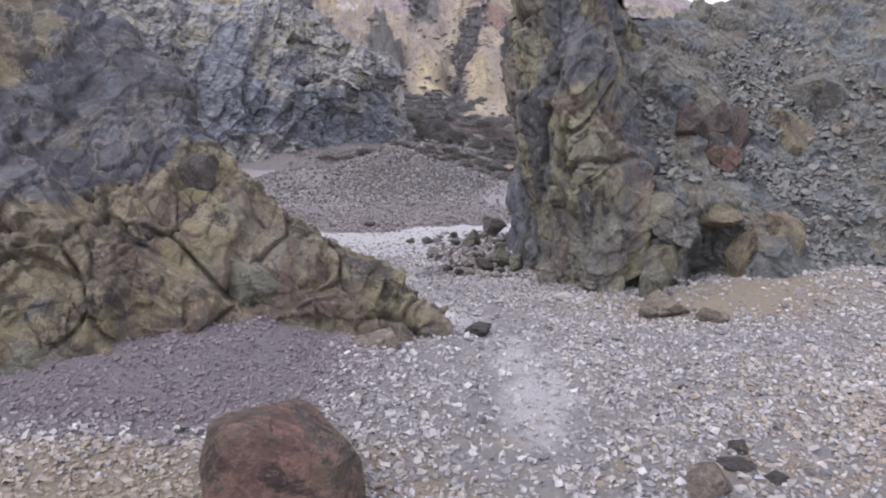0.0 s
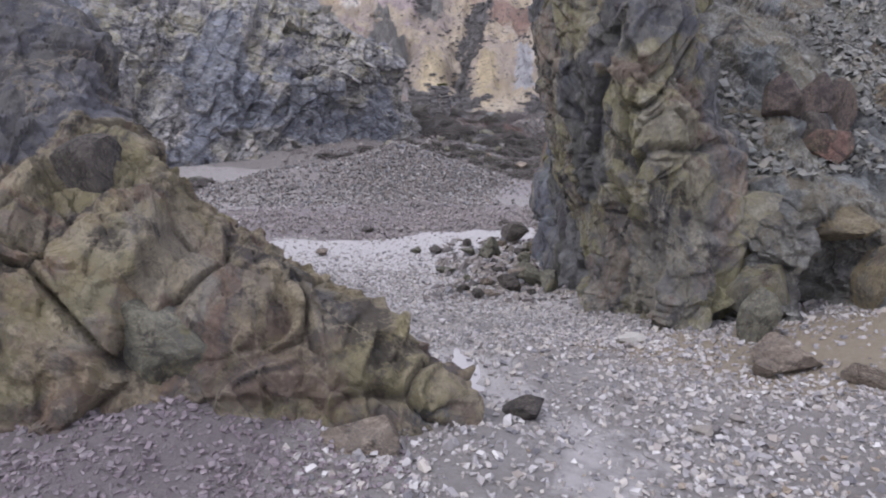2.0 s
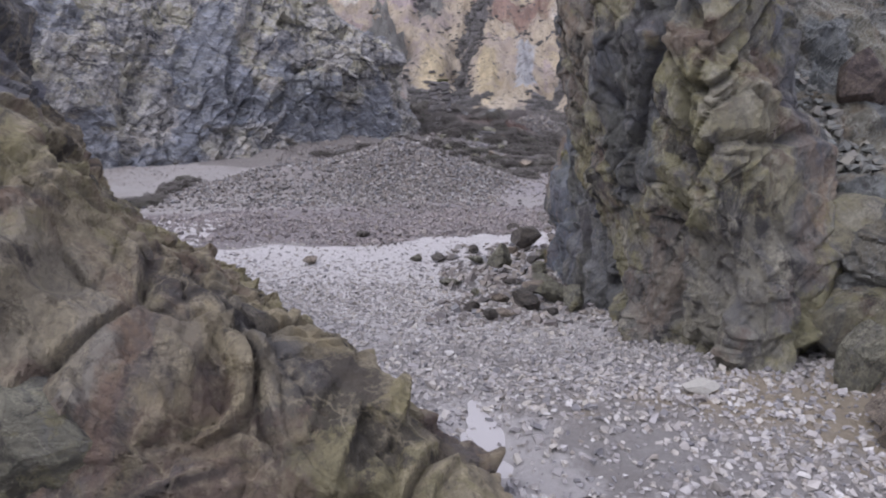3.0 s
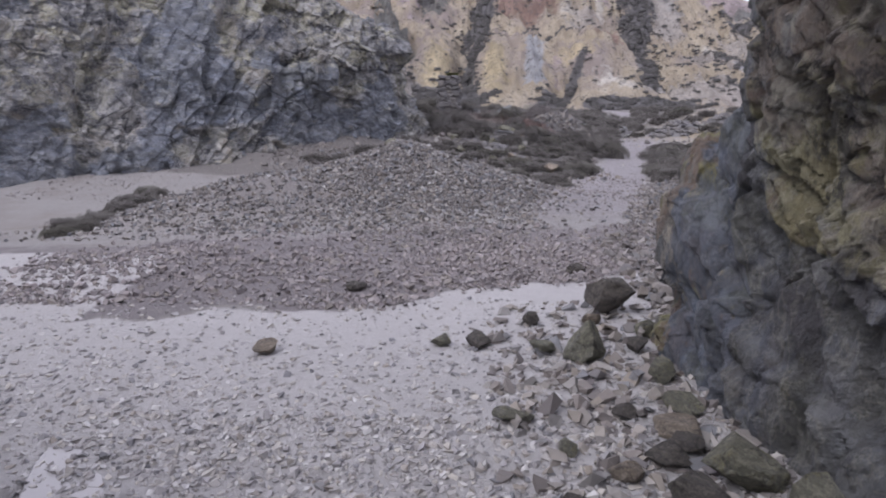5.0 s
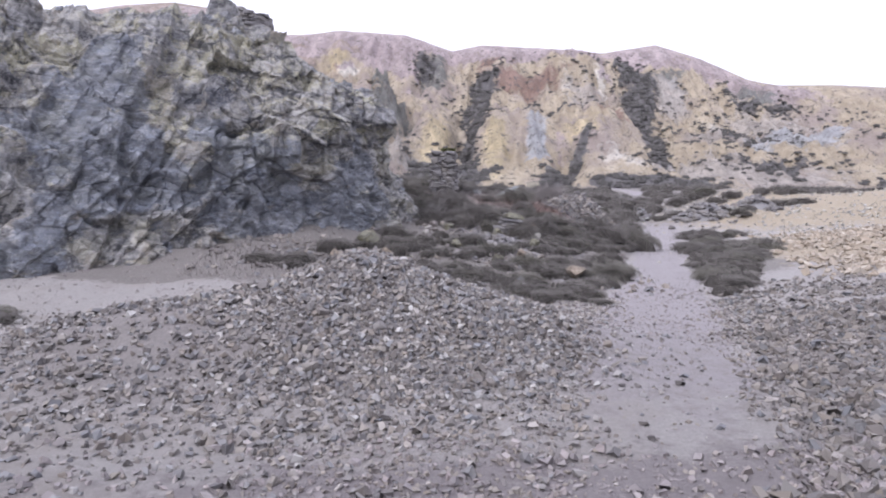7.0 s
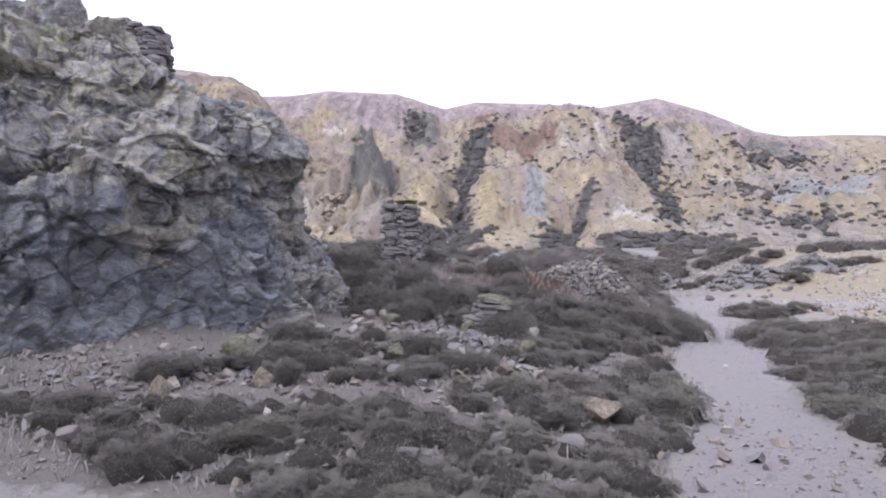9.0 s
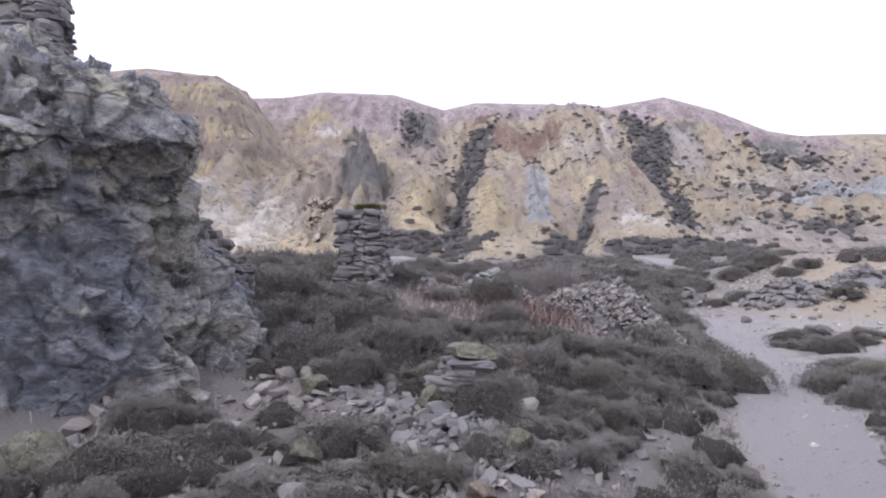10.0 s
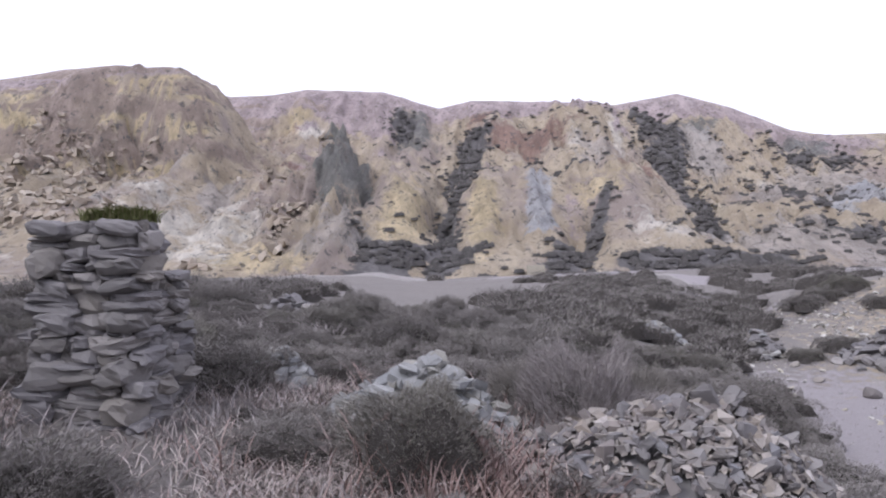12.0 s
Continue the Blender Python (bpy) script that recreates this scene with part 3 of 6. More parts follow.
rock_mass("rock_tower", "tall olive-brown standing rock with a dark undercut base", "rock tower", [r + r[:1] for r in (L0, L1, L2, L3, L4, L5, L6)] + [[(1.8, 8.5, 4.9)] * 11], 420, 580, 0.8, 0.24, 0.16, 23, PILLAR, [("rear_wall", 0.15), ("rear_block", 0.42), ("column", 0.72), ("flank", 1.0)], (1, 1, 0.6), True, lambda x, y, z: -0.3 + 0.45 * step(y, 8, 9.2) * (1 - step(z, 0.35, 0.8)), chip=0.95)

# scree-covered rise beside the tower
s0 = [(2.0, 7.0, -0.3), (2.65, 6.3, -0.3), (3.0, 6.5, -0.25), (3.4, 6.1, -0.25), (3.9, 5.95, -0.2), (4.6, 6.0, -0.2), (6, 5.2, -0.2), (9, 4, -0.2), (14, 2.5, -0.2)]
s1 = [(2.05, 7.1, 0.35), (2.65, 6.3, 0.4), (3.0, 6.8, 0.3), (3.4, 6.25, 0.4), (3.9, 6.4, 0.3), (4.6, 7.0, 0.35), (6.2, 6.6, 0.45), (9, 5.4, 0.6), (14, 4, 0.7)]
s2 = [(2.05, 7.3, 0.85), (2.7, 6.55, 0.86), (3.05, 6.45, 0.84), (3.4, 6.6, 0.85), (3.85, 7.0, 0.7), (4.7, 7.9, 0.8), (6.4, 7.6, 1.0), (9, 6.8, 1.4), (14, 6, 1.8)]
s3 = [(2.0, 7.7, 1.1), (2.8, 7.3, 1.05), (3.15, 7.3, 1.0), (3.5, 7.4, 1.0), (3.95, 7.7, 1.0), (4.8, 8.4, 1.3), (6.5, 8.4, 1.7), (9, 8, 2.4), (14, 7.6, 3)]
s4 = [(1.95, 8.2, 1.7), (2.95, 8.15, 1.7), (3.3, 8.2, 1.75), (3.65, 8.3, 1.8), (4.2, 8.6, 1.8), (5.0, 9.4, 2.1), (6.7, 9.6, 2.5), (9, 9.4, 3.4), (14, 9, 4)]
s5 = [(1.95, 8.7, 2.35), (3.1, 8.8, 2.4), (3.5, 9.0, 2.45), (3.9, 9.3, 2.5), (4.5, 9.8, 2.6), (5.3, 10.9, 2.9), (6.8, 11.3, 3.0), (9, 11, 3.9), (14, 11, 4.5)]
s6 = [(2.0, 9.2, 3.2), (3.3, 10.2, 3.3), (3.7, 10.6, 3.4), (4.1, 11, 3.55), (4.8, 11.8, 3.65), (5.6, 12.3, 3.9), (7, 12.8, 4.3), (9.5, 13, 5), (14, 13, 5.4)]
s7 = [(2.3, 10.2, 1.4), (3.5, 11.4, 1.5), (3.9, 11.8, 1.6), (4.4, 12.2, 1.7), (5.2, 13, 1.8), (6, 13.5, 1.9), (7.4, 14, 2), (10, 14.5, 2.2), (14.5, 15, 2.4)]
s8 = [(2.5, 10.8, -0.6), (3.8, 12.4, -0.6), (4.2, 12.8, -0.6), (4.8, 13.2, -0.6), (5.6, 14, -0.6), (6.6, 14.6, -0.6), (8, 15, -0.6), (11, 15.5, -0.6), (15, 16, -0.6)]
rock_mass("scree_bank", "grey-green broken rock bank with rusty and ochre patches", "rock bank", [s0, s1, s2, s3, s4, s5, s6, s7, s8], 300, 330, 0.7, 0.2, 0.10, 37, SCREE, [("foot", 0.45), ("slope", 1.0)], crack=0.5)

# long crag behind the rubble mound
c0 = [(-24, 17, -0.8), (-17, 20.5, -0.8), (-12, 23, -0.7), (-9.2, 24.8, -0.6), (-6.6, 27.3, -0.4), (-4.8, 28.7, 0.0), (-3.2, 29.7, 0.3), (-2.25, 31.7, 0.6), (-4.3, 34.9, 1.0), (-9, 39, 1.0)]
c1 = [(-24, 17.2, 1.5), (-17, 20.8, 1.5), (-12.1, 23.4, 1.4), (-9.4, 25.3, 1.2), (-6.8, 27.8, 1.3), (-5.2, 29.1, 1.5), (-3.3, 29.8, 1.6), (-2.4, 31.5, 1.6), (-4.5, 34.6, 1.9), (-9, 38.5, 1.9)]
c2 = [(-24.5, 17.7, 3.5), (-17.5, 21.4, 3.5), (-12.4, 24.1, 3.2), (-9.7, 26.2, 3.0), (-7.0, 28.3, 3.0), (-5.2, 28.8, 3.0), (-4.1, 30.05, 2.9), (-3.3, 31.45, 2.8), (-5.2, 34, 2.9), (-9.2, 38, 3.2)]
c3 = [(-25, 18.3, 5.2), (-18, 22.1, 5.2), (-12.9, 25.2, 4.9), (-10.2, 27.2, 4.7), (-7.3, 28.8, 4.6), (-5.4, 29.0, 4.3), (-3.45, 29.5, 3.8), (-2.7, 31.0, 3.9), (-5.5, 33.7, 4.0), (-9, 37.5, 4.6)]
c4 = [(-26, 19, 7.0), (-19, 23, 7.0), (-13.5, 26.3, 6.7), (-10.9, 28.3, 6.5), (-7.8, 29.5, 6.5), (-6.0, 29.3, 6.0), (-4.0, 29.8, 4.8), (-3.3, 31.0, 4.9), (-6.0, 33.3, 5.0), (-9.2, 36.8, 6.0)]
c5 = [(-28, 22, 7.6), (-21, 26, 7.6), (-15, 29, 7.1), (-12.5, 30.5, 6.9), (-9, 31.2, 6.9), (-6.9, 30.4, 6.5), (-4.9, 30.5, 5.2), (-4.5, 31.5, 5.2), (-6.6, 33.3, 5.6), (-9.6, 36.2, 7.2)]
c6 = [(-34, 36, 7.6), (-26, 38, 7.8), (-20, 39, 7.8), (-16, 39, 7.8), (-13, 38.5, 7.7), (-11.5, 37.5, 7.6), (-10.2, 36.8, 7.5), (-9.6, 36.6, 7.4), (-9.4, 36.8, 7.3), (-9.6, 37.2, 7.4)]
c7 = [(-36, 48, 0), (-28, 48, 0), (-22, 48, 0), (-18, 47, 0), (-15, 46, 0), (-13, 45, 0), (-12, 44, 0), (-11, 43, 0.5), (-10, 42, 0.5), (-9, 41, 0.5)]
rock_mass("crag", "long blue-grey crag with lichen, seams and an overhanging nose", "crag", [c0, c1, c2, c3, c4, c5, c6, c7], 340, 660, 1.5, 0.45, 0.36, 51, CRAG, [("far_buttress", 0.3), ("cliff_face", 0.52), ("buttress", 0.62), ("nose", 0.85), ("rear_wall", 1.0)], (1, 1, 0.8), True, lambda x, y, z: -0.16 + 0.28 * (1 - step(z, 1.6, 3.4)) + 0.2 * step(x, -7, -4.5) - 0.1 * step(z, 4, 6), 0.4, lambda x, y, z: 0.35 + 0.65 * step(z, 1.2, 3.2), 1.1)


# ---- the far hillside ----
def hill_material():
    m, t, b = nodes("mineral_hillside")
    a, c2, c3 = zone(t, "zone_a"), zone(t, "zone_b"), zone(t, "zone_c")
    big, mid, fine = tex(t, 0.10, 6, 0.65), tex(t, 0.55, 9, 0.76, (1, 0.5, 0.5)), tex(t, 1.3, 7, 0.75)
    c = mix(t, (0.44, 0.36, 0.265), (0.58, 0.495, 0.375), ramp(t, mid, 0.42, 0.60))
    c = mix(t, c, (0.41, 0.34, 0.305), ramp(t, big, 0.48, 0.60))
    w = ramp(t, tex(t, 0.42, 9, 0.78), 0.3, 0.7)

    def lay(c, colour, mask, top=1.0):
        n = t.nodes.new("ShaderNodeMath")
        n.operation = "MULTIPLY_ADD"
        link(t, w, n.inputs[0])
        n.inputs[1].default_value = 0.9
        link(t, mask, n.inputs[2])
        return mix(t, c, mix(t, [v * 0.8 for v in colour], [v * 1.35 for v in colour], ramp(t, mid, 0.4, 0.62)), mix_value(t, ramp(t, n.outputs[0], 0.82, 1.06), top))

    c = lay(c, (0.57, 0.47, 0.30), c3[0], 0.85)
    c = lay(c, (0.64, 0.60, 0.54), c3[1], 0.9)
    c = lay(c, (0.41, 0.335, 0.345), a[0], 0.9)
    c = lay(c, (0.39, 0.40, 0.425), a[1], 0.85)
    c = lay(c, (0.42, 0.375, 0.34), c2[2], 0.9)
    c = lay(c, (0.345, 0.275, 0.235), c3[2], 0.9)
    c = lay(c, (0.29, 0.19, 0.16), c2[1], 0.9)
    c = lay(c, (0.20, 0.20, 0.19), c2[0], 0.92)
    c = mix(t, c, (0.31, 0.26, 0.22), mix_value(t, ramp(t, tex(t, 0.9, 8, 0.78, (1, 0.35, 0.35)), 0.54, 0.64), 0.75))
    # Scrub layer, its dark tone lightened to hold distance haze in the colour.
    c = lay(c, (0.17, 0.16, 0.16), a[2])
    c = mix(t, c, (0.15, 0.14, 0.135), mix_value(t, ramp(t, fine, 0.565, 0.60), 0.85))
    c = mix(t, c, (0.66, 0.62, 0.56), mix_value(t, ramp(t, tex(t, 2.1, 6, 0.75), 0.63, 0.67), 0.6))
    link(t, c, b.inputs["Base Color"])
    b.inputs["Roughness"].default_value = 0.95
    relief(t, b, tex(t, 0.9, 9, 0.8), 1.0, 0.9)
    return m


def crest_height(x):
    return np.interp(x, [-140, -90, -75, -64, -55, -46, -40.5, -37, -30, -25, -13, -5, 0, 14, 21, 30, 38, 46, 51, 60, 90, 160],
                     [30, 33, 34.3, 35.6, 36, 34.6, 31.4, 30.2, 30.3, 30.9, 30, 27.3, 28.3, 27.5, 26.8, 28.2, 25.8, 22.3, 21.3, 21.4, 20, 16])


def hill_height(x, y):
    """Quarried hillside: fanned tips up to a bench, then the upper slope, with a domed cliff and a rock spire at one end."""
    ang = 1.7 + (x - 1.7) * 94.3 / np.clip(y - 30.7, 30, 300)
    crest = crest_height(ang)
    foot = 72 + 3 * np.sin(x * 0.09) + np.clip(x - 24, 0, 40) * 0.35
    bench = np.interp(x, [-40, -14, 0, 18, 26, 40, 60], [15, 14.5, 13.6, 13.2, 10.5, 10.5, 10.5])
    u = (y - foot) / (97 - foot)
    lower = 2.6 + (bench - 2.6) * np.clip(u, 0, 1) ** 0.9
    v = np.clip((y - 99.5) / 25.5, 0, 1)
    upper = (crest - bench) * (0.6 * v + 0.4 * step(v, 0.1, 0.8))
    z = lower + upper
    fans = 2.0 * bump(x, y, 4.0, 88, 3.4, 7) + 2.4 * bump(x, y, 14.0, 88, 4.6, 8) + 1.8 * bump(x, y, -6.5, 86, 2.6, 8)
    fans = fans + 2.2 * bump(x, y, 29, 84, 5, 5) + 3.0 * bump(x, y, 46, 88, 8, 7) + 2.5 * bump(x, y, 15, 112, 5, 6) + 2.0 * bump(x, y, 30, 112, 5, 6)
    gully = 2.4 * bump(x, y, -1.8, 90, 1.5, 14) + 1.6 * bump(x, y, 9.3, 84, 1.3, 8) + 2.6 * bump(x, y, 21.5, 99, 2.4, 12, 0.35) + 1.5 * bump(x, y, -2.5, 110, 3, 8)
    z = z + fans - gully
    # domed cliff, its scree below
    w = step(-x, 21.5, 26.0) * (1 - 0.5 * step(-x, 62, 85)) * (1 - step(y, 100, 107))
    top = np.interp(x, [-75, -47, -42.2, -41, -36.9, -33, -29, -27.4, -26.3, -25, -23], [22.0, 23.0, 23.5, 24.4, 25.1, 25.15, 24.4, 23.0, 21.2, 19.6, 17.5])
    cliff = 3.2 + 8.0 * step(y, 64, 82) + (top - 11.2) * (0.25 * step(y, 80, 89) + 0.75 * step(y, 87.5, 94)) + (y - 95).clip(0, 40) * 0.10
    z = z * (1 - w) + cliff * w
    # a second buttress and a broken rock band above the bench
    z = z + 1.8 * bump(x, y, -22, 113, 3.0, 3.0) + 1.6 * (step(n2(x, y, 0.3, 3, 83) * 2 + y - 109.5, -0.6, 0.6) - step(y, 103, 115)) * step(x, -1, 2) * (1 - step(x, 14, 18))
    z = z + 2.0 * np.clip(1 - np.abs(x + 16.5) / 4.5, 0, 1) * step(y, 84, 93) * (1 - step(y, 97, 106))
    # rock spire, with ribs running down from it
    ax = x + 11.7 - 0.15 * (92 - y) + 0.5 * n2(x, y, 0.25, 2, 84)
    rib = np.abs(fbm(np.stack([x.ravel() / 1.6, y.ravel() / 9, 0 * x.ravel()], 1), 4, 78)).reshape(x.shape)
    spire = 17.6 - 0.62 * np.clip(92 - y, 0, 40) - 2.0 * np.clip(y - 92, 0, 20) - np.where(ax > 0, 1.9, 0.95) * np.abs(ax) * (1 - 0.03 * np.clip(92 - y, 0, 18)) + 2.2 * (0.3 - rib)
    s = np.clip((z - spire) / 3 + 0.6, 0, 3)
    z = np.maximum(z, spire)
    z = z - 0.10 * np.clip(y - 128, 0, 400)
    z = np.where(u < 0, np.where(w > 0.02, z, 2.6 + u * 16), z)
    p = flat(x, y, 1.0)
    r, _ = facets(np.stack([p[:, 0] / 3.6, p[:, 1] / 5, z.ravel() / 5], 1), 91, 1.0)
    r2 = np.abs(fbm(np.stack([p[:, 0] / 4.0, p[:, 1] / 14, p[:, 2]], 1), 5, 77))
    on = step(u, 0.02, 0.3) * (1 - 0.95 * step(v * (1 - w) + w * np.clip((y - 84) / 11, 0, 1), 0.55, 1.0))
    r3, _ = facets(np.stack([p[:, 0] / 1.3, p[:, 1] / 2.2, z.ravel() / 2.0], 1), 95, 1.1)
    rocky = np.maximum(w * step(y, 82, 88) * (1 - 0.9 * step(y, 91.5, 94)), np.clip(1.2 - s, 0, 0.7))
    z = z - 0.8 * (1 - rocky.clip(0, 1)) * step(u, 0.05, 0.3) * (1 - step(v, 0.5, 0.9)) * np.abs(fbm(np.stack([p[:, 0] / 1.3, p[:, 1] / 9, p[:, 2]], 1), 4, 79)).reshape(x.shape)
    return z + on * ((0.45 + 1.5 * rocky) * r.reshape(x.shape) + (0.2 + 1.0 * rocky) * r3.reshape(x.shape) - (1.5 + rocky) * r2.reshape(x.shape) + 0.5 + 0.35 * n2(x, y, 0.5, 3, 61))


def build_hill():
    xs = np.concatenate([-far(72, 900, 14)[::-1], spans((-70, -20, 0.4), (-20, 40, 0.28), (40, 92, 0.6)), far(92, 900, 14)])
    ys = np.concatenate([spans((60, 128, 0.3), (128, 150, 2)), far(150, 900, 10)])
    y, x = np.meshgrid(ys, xs, indexing="ij")
    z = hill_height(x, y)
    me = mesh_from("hillside", np.stack([x, y, z], -1).reshape(-1, 3), grid_faces(len(ys), len(xs)), hill_material(), True)
    wob = n2(x, y, 0.2, 4, 41)
    strata = n2(x * 0.25, y * 0.2 + z * 2.4, 0.35, 4, 43)
    cliff = step(-x, 24, 27) * step(y, 83, 86)
    pink = 0.75 * step(z + 5 * wob, 20, 26) * (1 - cliff) + 0.9 * bump(x, y, -15, 116, 7, 5) + 0.6 * bump(x, y, -18, 95, 4, 6) + 0.8 * cliff * step(z, 22.8, 24.2) + 0.4 * bump(x, y, 6, 118, 14, 4)
    pink = pink + 0.9 * bump(x, y, 38, 117.5, 6, 3.5) + 0.6 * bump(x, y, 50, 117, 8, 4) + 0.8 * bump(x, y, -29, 112, 4, 6) + 0.8 * bump(x, y, -40.5, 91, 3.2, 4) * step(z, 17, 19) + 0.45 * bump(x, y, 9.3, 87, 1.3, 6)
    blue = np.exp(-((x - 6.2 - 0.09 * (y - 82.7)) / 1.3) ** 2) * step(y, 78, 80) * (1 - step(y, 91, 93)) + 1.5 * bump(x, y, 38, 91.5, 5, 4.5) + 2.0 * step(0.9 - np.maximum(np.abs(x - 19.9) / 1.3, np.abs(y - 80.6) / 1.3), 0, 0.3) + 0.9 * bump(x, y, 28, 109, 2.5, 3.5) + 0.6 * bump(x, y, -7.5, 74.5, 1.6, 3)
    dark = scrub_mask(x, y) * 1.1
    rock = 1.25 * np.clip(1.35 - np.hypot((x + 11.6 - 0.15 * (92 - y)) / (2.2 + 0.12 * np.clip(92 - y, 0, 20)), (y - 89) / 9), 0, 1) + bump(x, y, -7.6, 112.5, 2.8, 4) + 0.8 * bump(x, y, 29.1, 112.1, 3.2, 0.9) + 0.9 * bump(x, y, 43.4, 115.5, 4, 2.5)
    rust = 0.9 * bump(x, y, 6.5, 110, 7, 2.2) + 0.6 * bump(x, y, 2, 114.5, 5, 2) + 0.6 * bump(x, y, -19, 93, 3.5, 7) + 0.5 * bump(x, y, -23.5, 108, 2.5, 3) + 0.7 * bump(x, y, 16.5, 92, 2.5, 2)
    grey = 0.95 * bump(x, y, 27.5, 108, 2.6, 4) + 1.1 * bump(x, y, 42, 103, 8, 7) + 1.0 * bump(x, y, 28, 79, 11, 4) + 0.7 * bump(x, y, 30, 96, 5, 5) + 0.8 * bump(x, y, -26, 86, 1.6, 4) + 0.9 * bump(x, y, -21.5, 85, 1.6, 5) + 0.8 * bump(x, y, -9, 74.5, 2.8, 4) + 0.6 * bump(x, y, 15, 106, 4, 4)
    yellow = 1.0 * bump(x, y, 1.6, 82, 1.6, 7) + 0.7 * bump(x, y, 12, 88, 4.0, 4) + 1.0 * cliff * step(strata, -0.08, 0.08) * (1 - step(z, 22.5, 24)) + 1.1 * bump(x, y, -4.6, 80, 1.9, 9) + 0.9 * bump(x, y, -13, 72, 5, 2.2) + 0.6 * bump(x, y, -18, 77, 6, 5) * step(n2(x, y, 0.25, 3, 45), -0.1, 0.3) + 0.7 * bump(x, y, -22, 112, 3, 3) + 0.4 * bump(x, y, 33, 107, 3.5, 4)
    pale = 0.4 * bump(x, y, 14.5, 80.5, 3.0, 5) + 0.6 * bump(x, y, 18.2, 111, 1.3, 5) + 0.9 * bump(x, y, 28.3, 116.5, 3.0, 2.4) + 0.25 * bump(x, y, 18.5, 79, 3.6, 2.6) + 0.3 * bump(x, y, -19, 78, 8, 7) + 0.3 * step(-x, 13, 17) * (1 - step(y, 80, 86)) + 1.1 * bump(x, y, -20.4, 110.1, 1.6, 1.2) + 0.5 * bump(x, y, 13, 108, 2.6, 2.6) + 0.7 * bump(x, y, 33, 101, 4, 3)
    brown = 0.12 * cliff * (1 - step(z, 22.5, 24)) + 1.0 * bump(x, y, -39, 90, 2.6, 5) * step(z, 15, 17) + 0.7 * cliff * step(-strata, 0.08, 0.25) + 0.8 * step(-x, 20, 24) * np.exp(-((z - 15.2 + wob) / 1.3) ** 2) + 0.8 * bump(x, y, -22, 114.5, 3.5, 1.6) + 0.6 * bump(x, y, -15, 84, 3, 7)
    paint(me, "zone_a", pink, blue, dark)
    paint(me, "zone_b", rock, rust, grey)
    paint(me, "zone_c", yellow, pale, brown)
    tagged(new("hillside", me), "far quarried hillside of ochre, pink and grey mine tips", "hillside", kind="structure")


def scrub_mask(x, y):
    """Where heather and scrub fill the gullies, the bench and the foot of the hill."""
    wob = n2(x, y, 0.2, 4, 41)
    g = np.exp(-((x + 0.9 - 0.03 * (y - 85) + wob * 0.8) / (1.1 + 0.04 * np.clip(y - 85, 0, 30))) ** 2) * step(y, 70, 73) * (1 - step(y, 111, 114))
    g = np.maximum(g, np.exp(-((x - 10.2 - 0.45 * (y - 81) + wob * 0.8) / 1.0) ** 2) * step(y, 72, 74) * (1 - step(y, 84, 88)))
    mid = np.interp(y, [78, 85, 95, 105, 110, 116], [19.5, 20.6, 21.5, 22.4, 23.8, 21.4])
    g = np.maximum(g, np.exp(-((x - mid + wob) / np.interp(y, [80, 90, 100, 110, 116], [0.8, 1.2, 1.9, 2.4, 1.2])) ** 2) * step(y, 79, 82) * (1 - step(y, 115, 118)))
    foot = (1 - step(y + 3 * wob, 74, 77)) * step(x, -9, -5) * step(n2(x, y, 0.22, 3, 44), -0.12, 0.1)
    g = np.maximum(g, foot)
    g = np.maximum(g, 0.9 * bump(x, y, -8.6, 112.5, 2.2, 3) + 0.9 * bump(x, y, 43, 112, 6, 2) + bump(x, y, 31.5, 81.5, 4.5, 1.4, 0.3) + 0.8 * bump(x, y, 33, 97, 2.0, 5, 0.3))
    g = np.maximum(g, 0.9 * (1 - step(np.abs(y - 96.0 - 0.05 * x + 0.5 * wob), 0.5, 1.1)) * step(x, 1, 3) * (1 - step(x, 13, 17)))
    return np.clip(g, 0, 1)


build_hill()


# ---- loose stone ----
def part(name, mesh, parent, label="", where=None):
    ob = new(name, mesh)
    ob.parent = parent
    if where is not None:
        ob.matrix_basis = where
    if label:
        ob["label"] = label
    return ob


def unit_boxes(n, seed, jitter=0.22):
    """Rough angular pieces with eight corners, about one metre across."""
    rng = np.random.default_rng(seed)
    base = np.array([(x, y, z) for z in (-0.5, 0.5) for y in (-0.5, 0.5) for x in (-0.5, 0.5)])
    return base[None] + rng.uniform(-jitter, jitter, (n, 8, 3))


BOX = np.array([(0, 2, 3, 1), (4, 5, 7, 6), (0, 1, 5, 4), (1, 3, 7, 5), (3, 2, 6, 7), (2, 0, 4, 6)])


def turns(n, rng, tilt):
    """Random turning matrices: any heading, tilted by about so many degrees."""
    a, bx, by = rng.uniform(0, 2 * np.pi, n), np.radians(rng.normal(0, tilt, n)), np.radians(rng.normal(0, tilt, n))
    ca, sa, cx, sx, cy, sy = np.cos(a), np.sin(a), np.cos(bx), np.sin(bx), np.cos(by), np.sin(by)
    o, i = np.zeros(n), np.ones(n)
    rz = np.stack([ca, -sa, o, sa, ca, o, o, o, i], -1).reshape(n, 3, 3)
    rx = np.stack([i, o, o, o, cx, -sx, o, sx, cx], -1).reshape(n, 3, 3)
    ry = np.stack([cy, o, sy, o, i, o, -sy, o, cy], -1).reshape(n, 3, 3)
    return rz @ rx @ ry


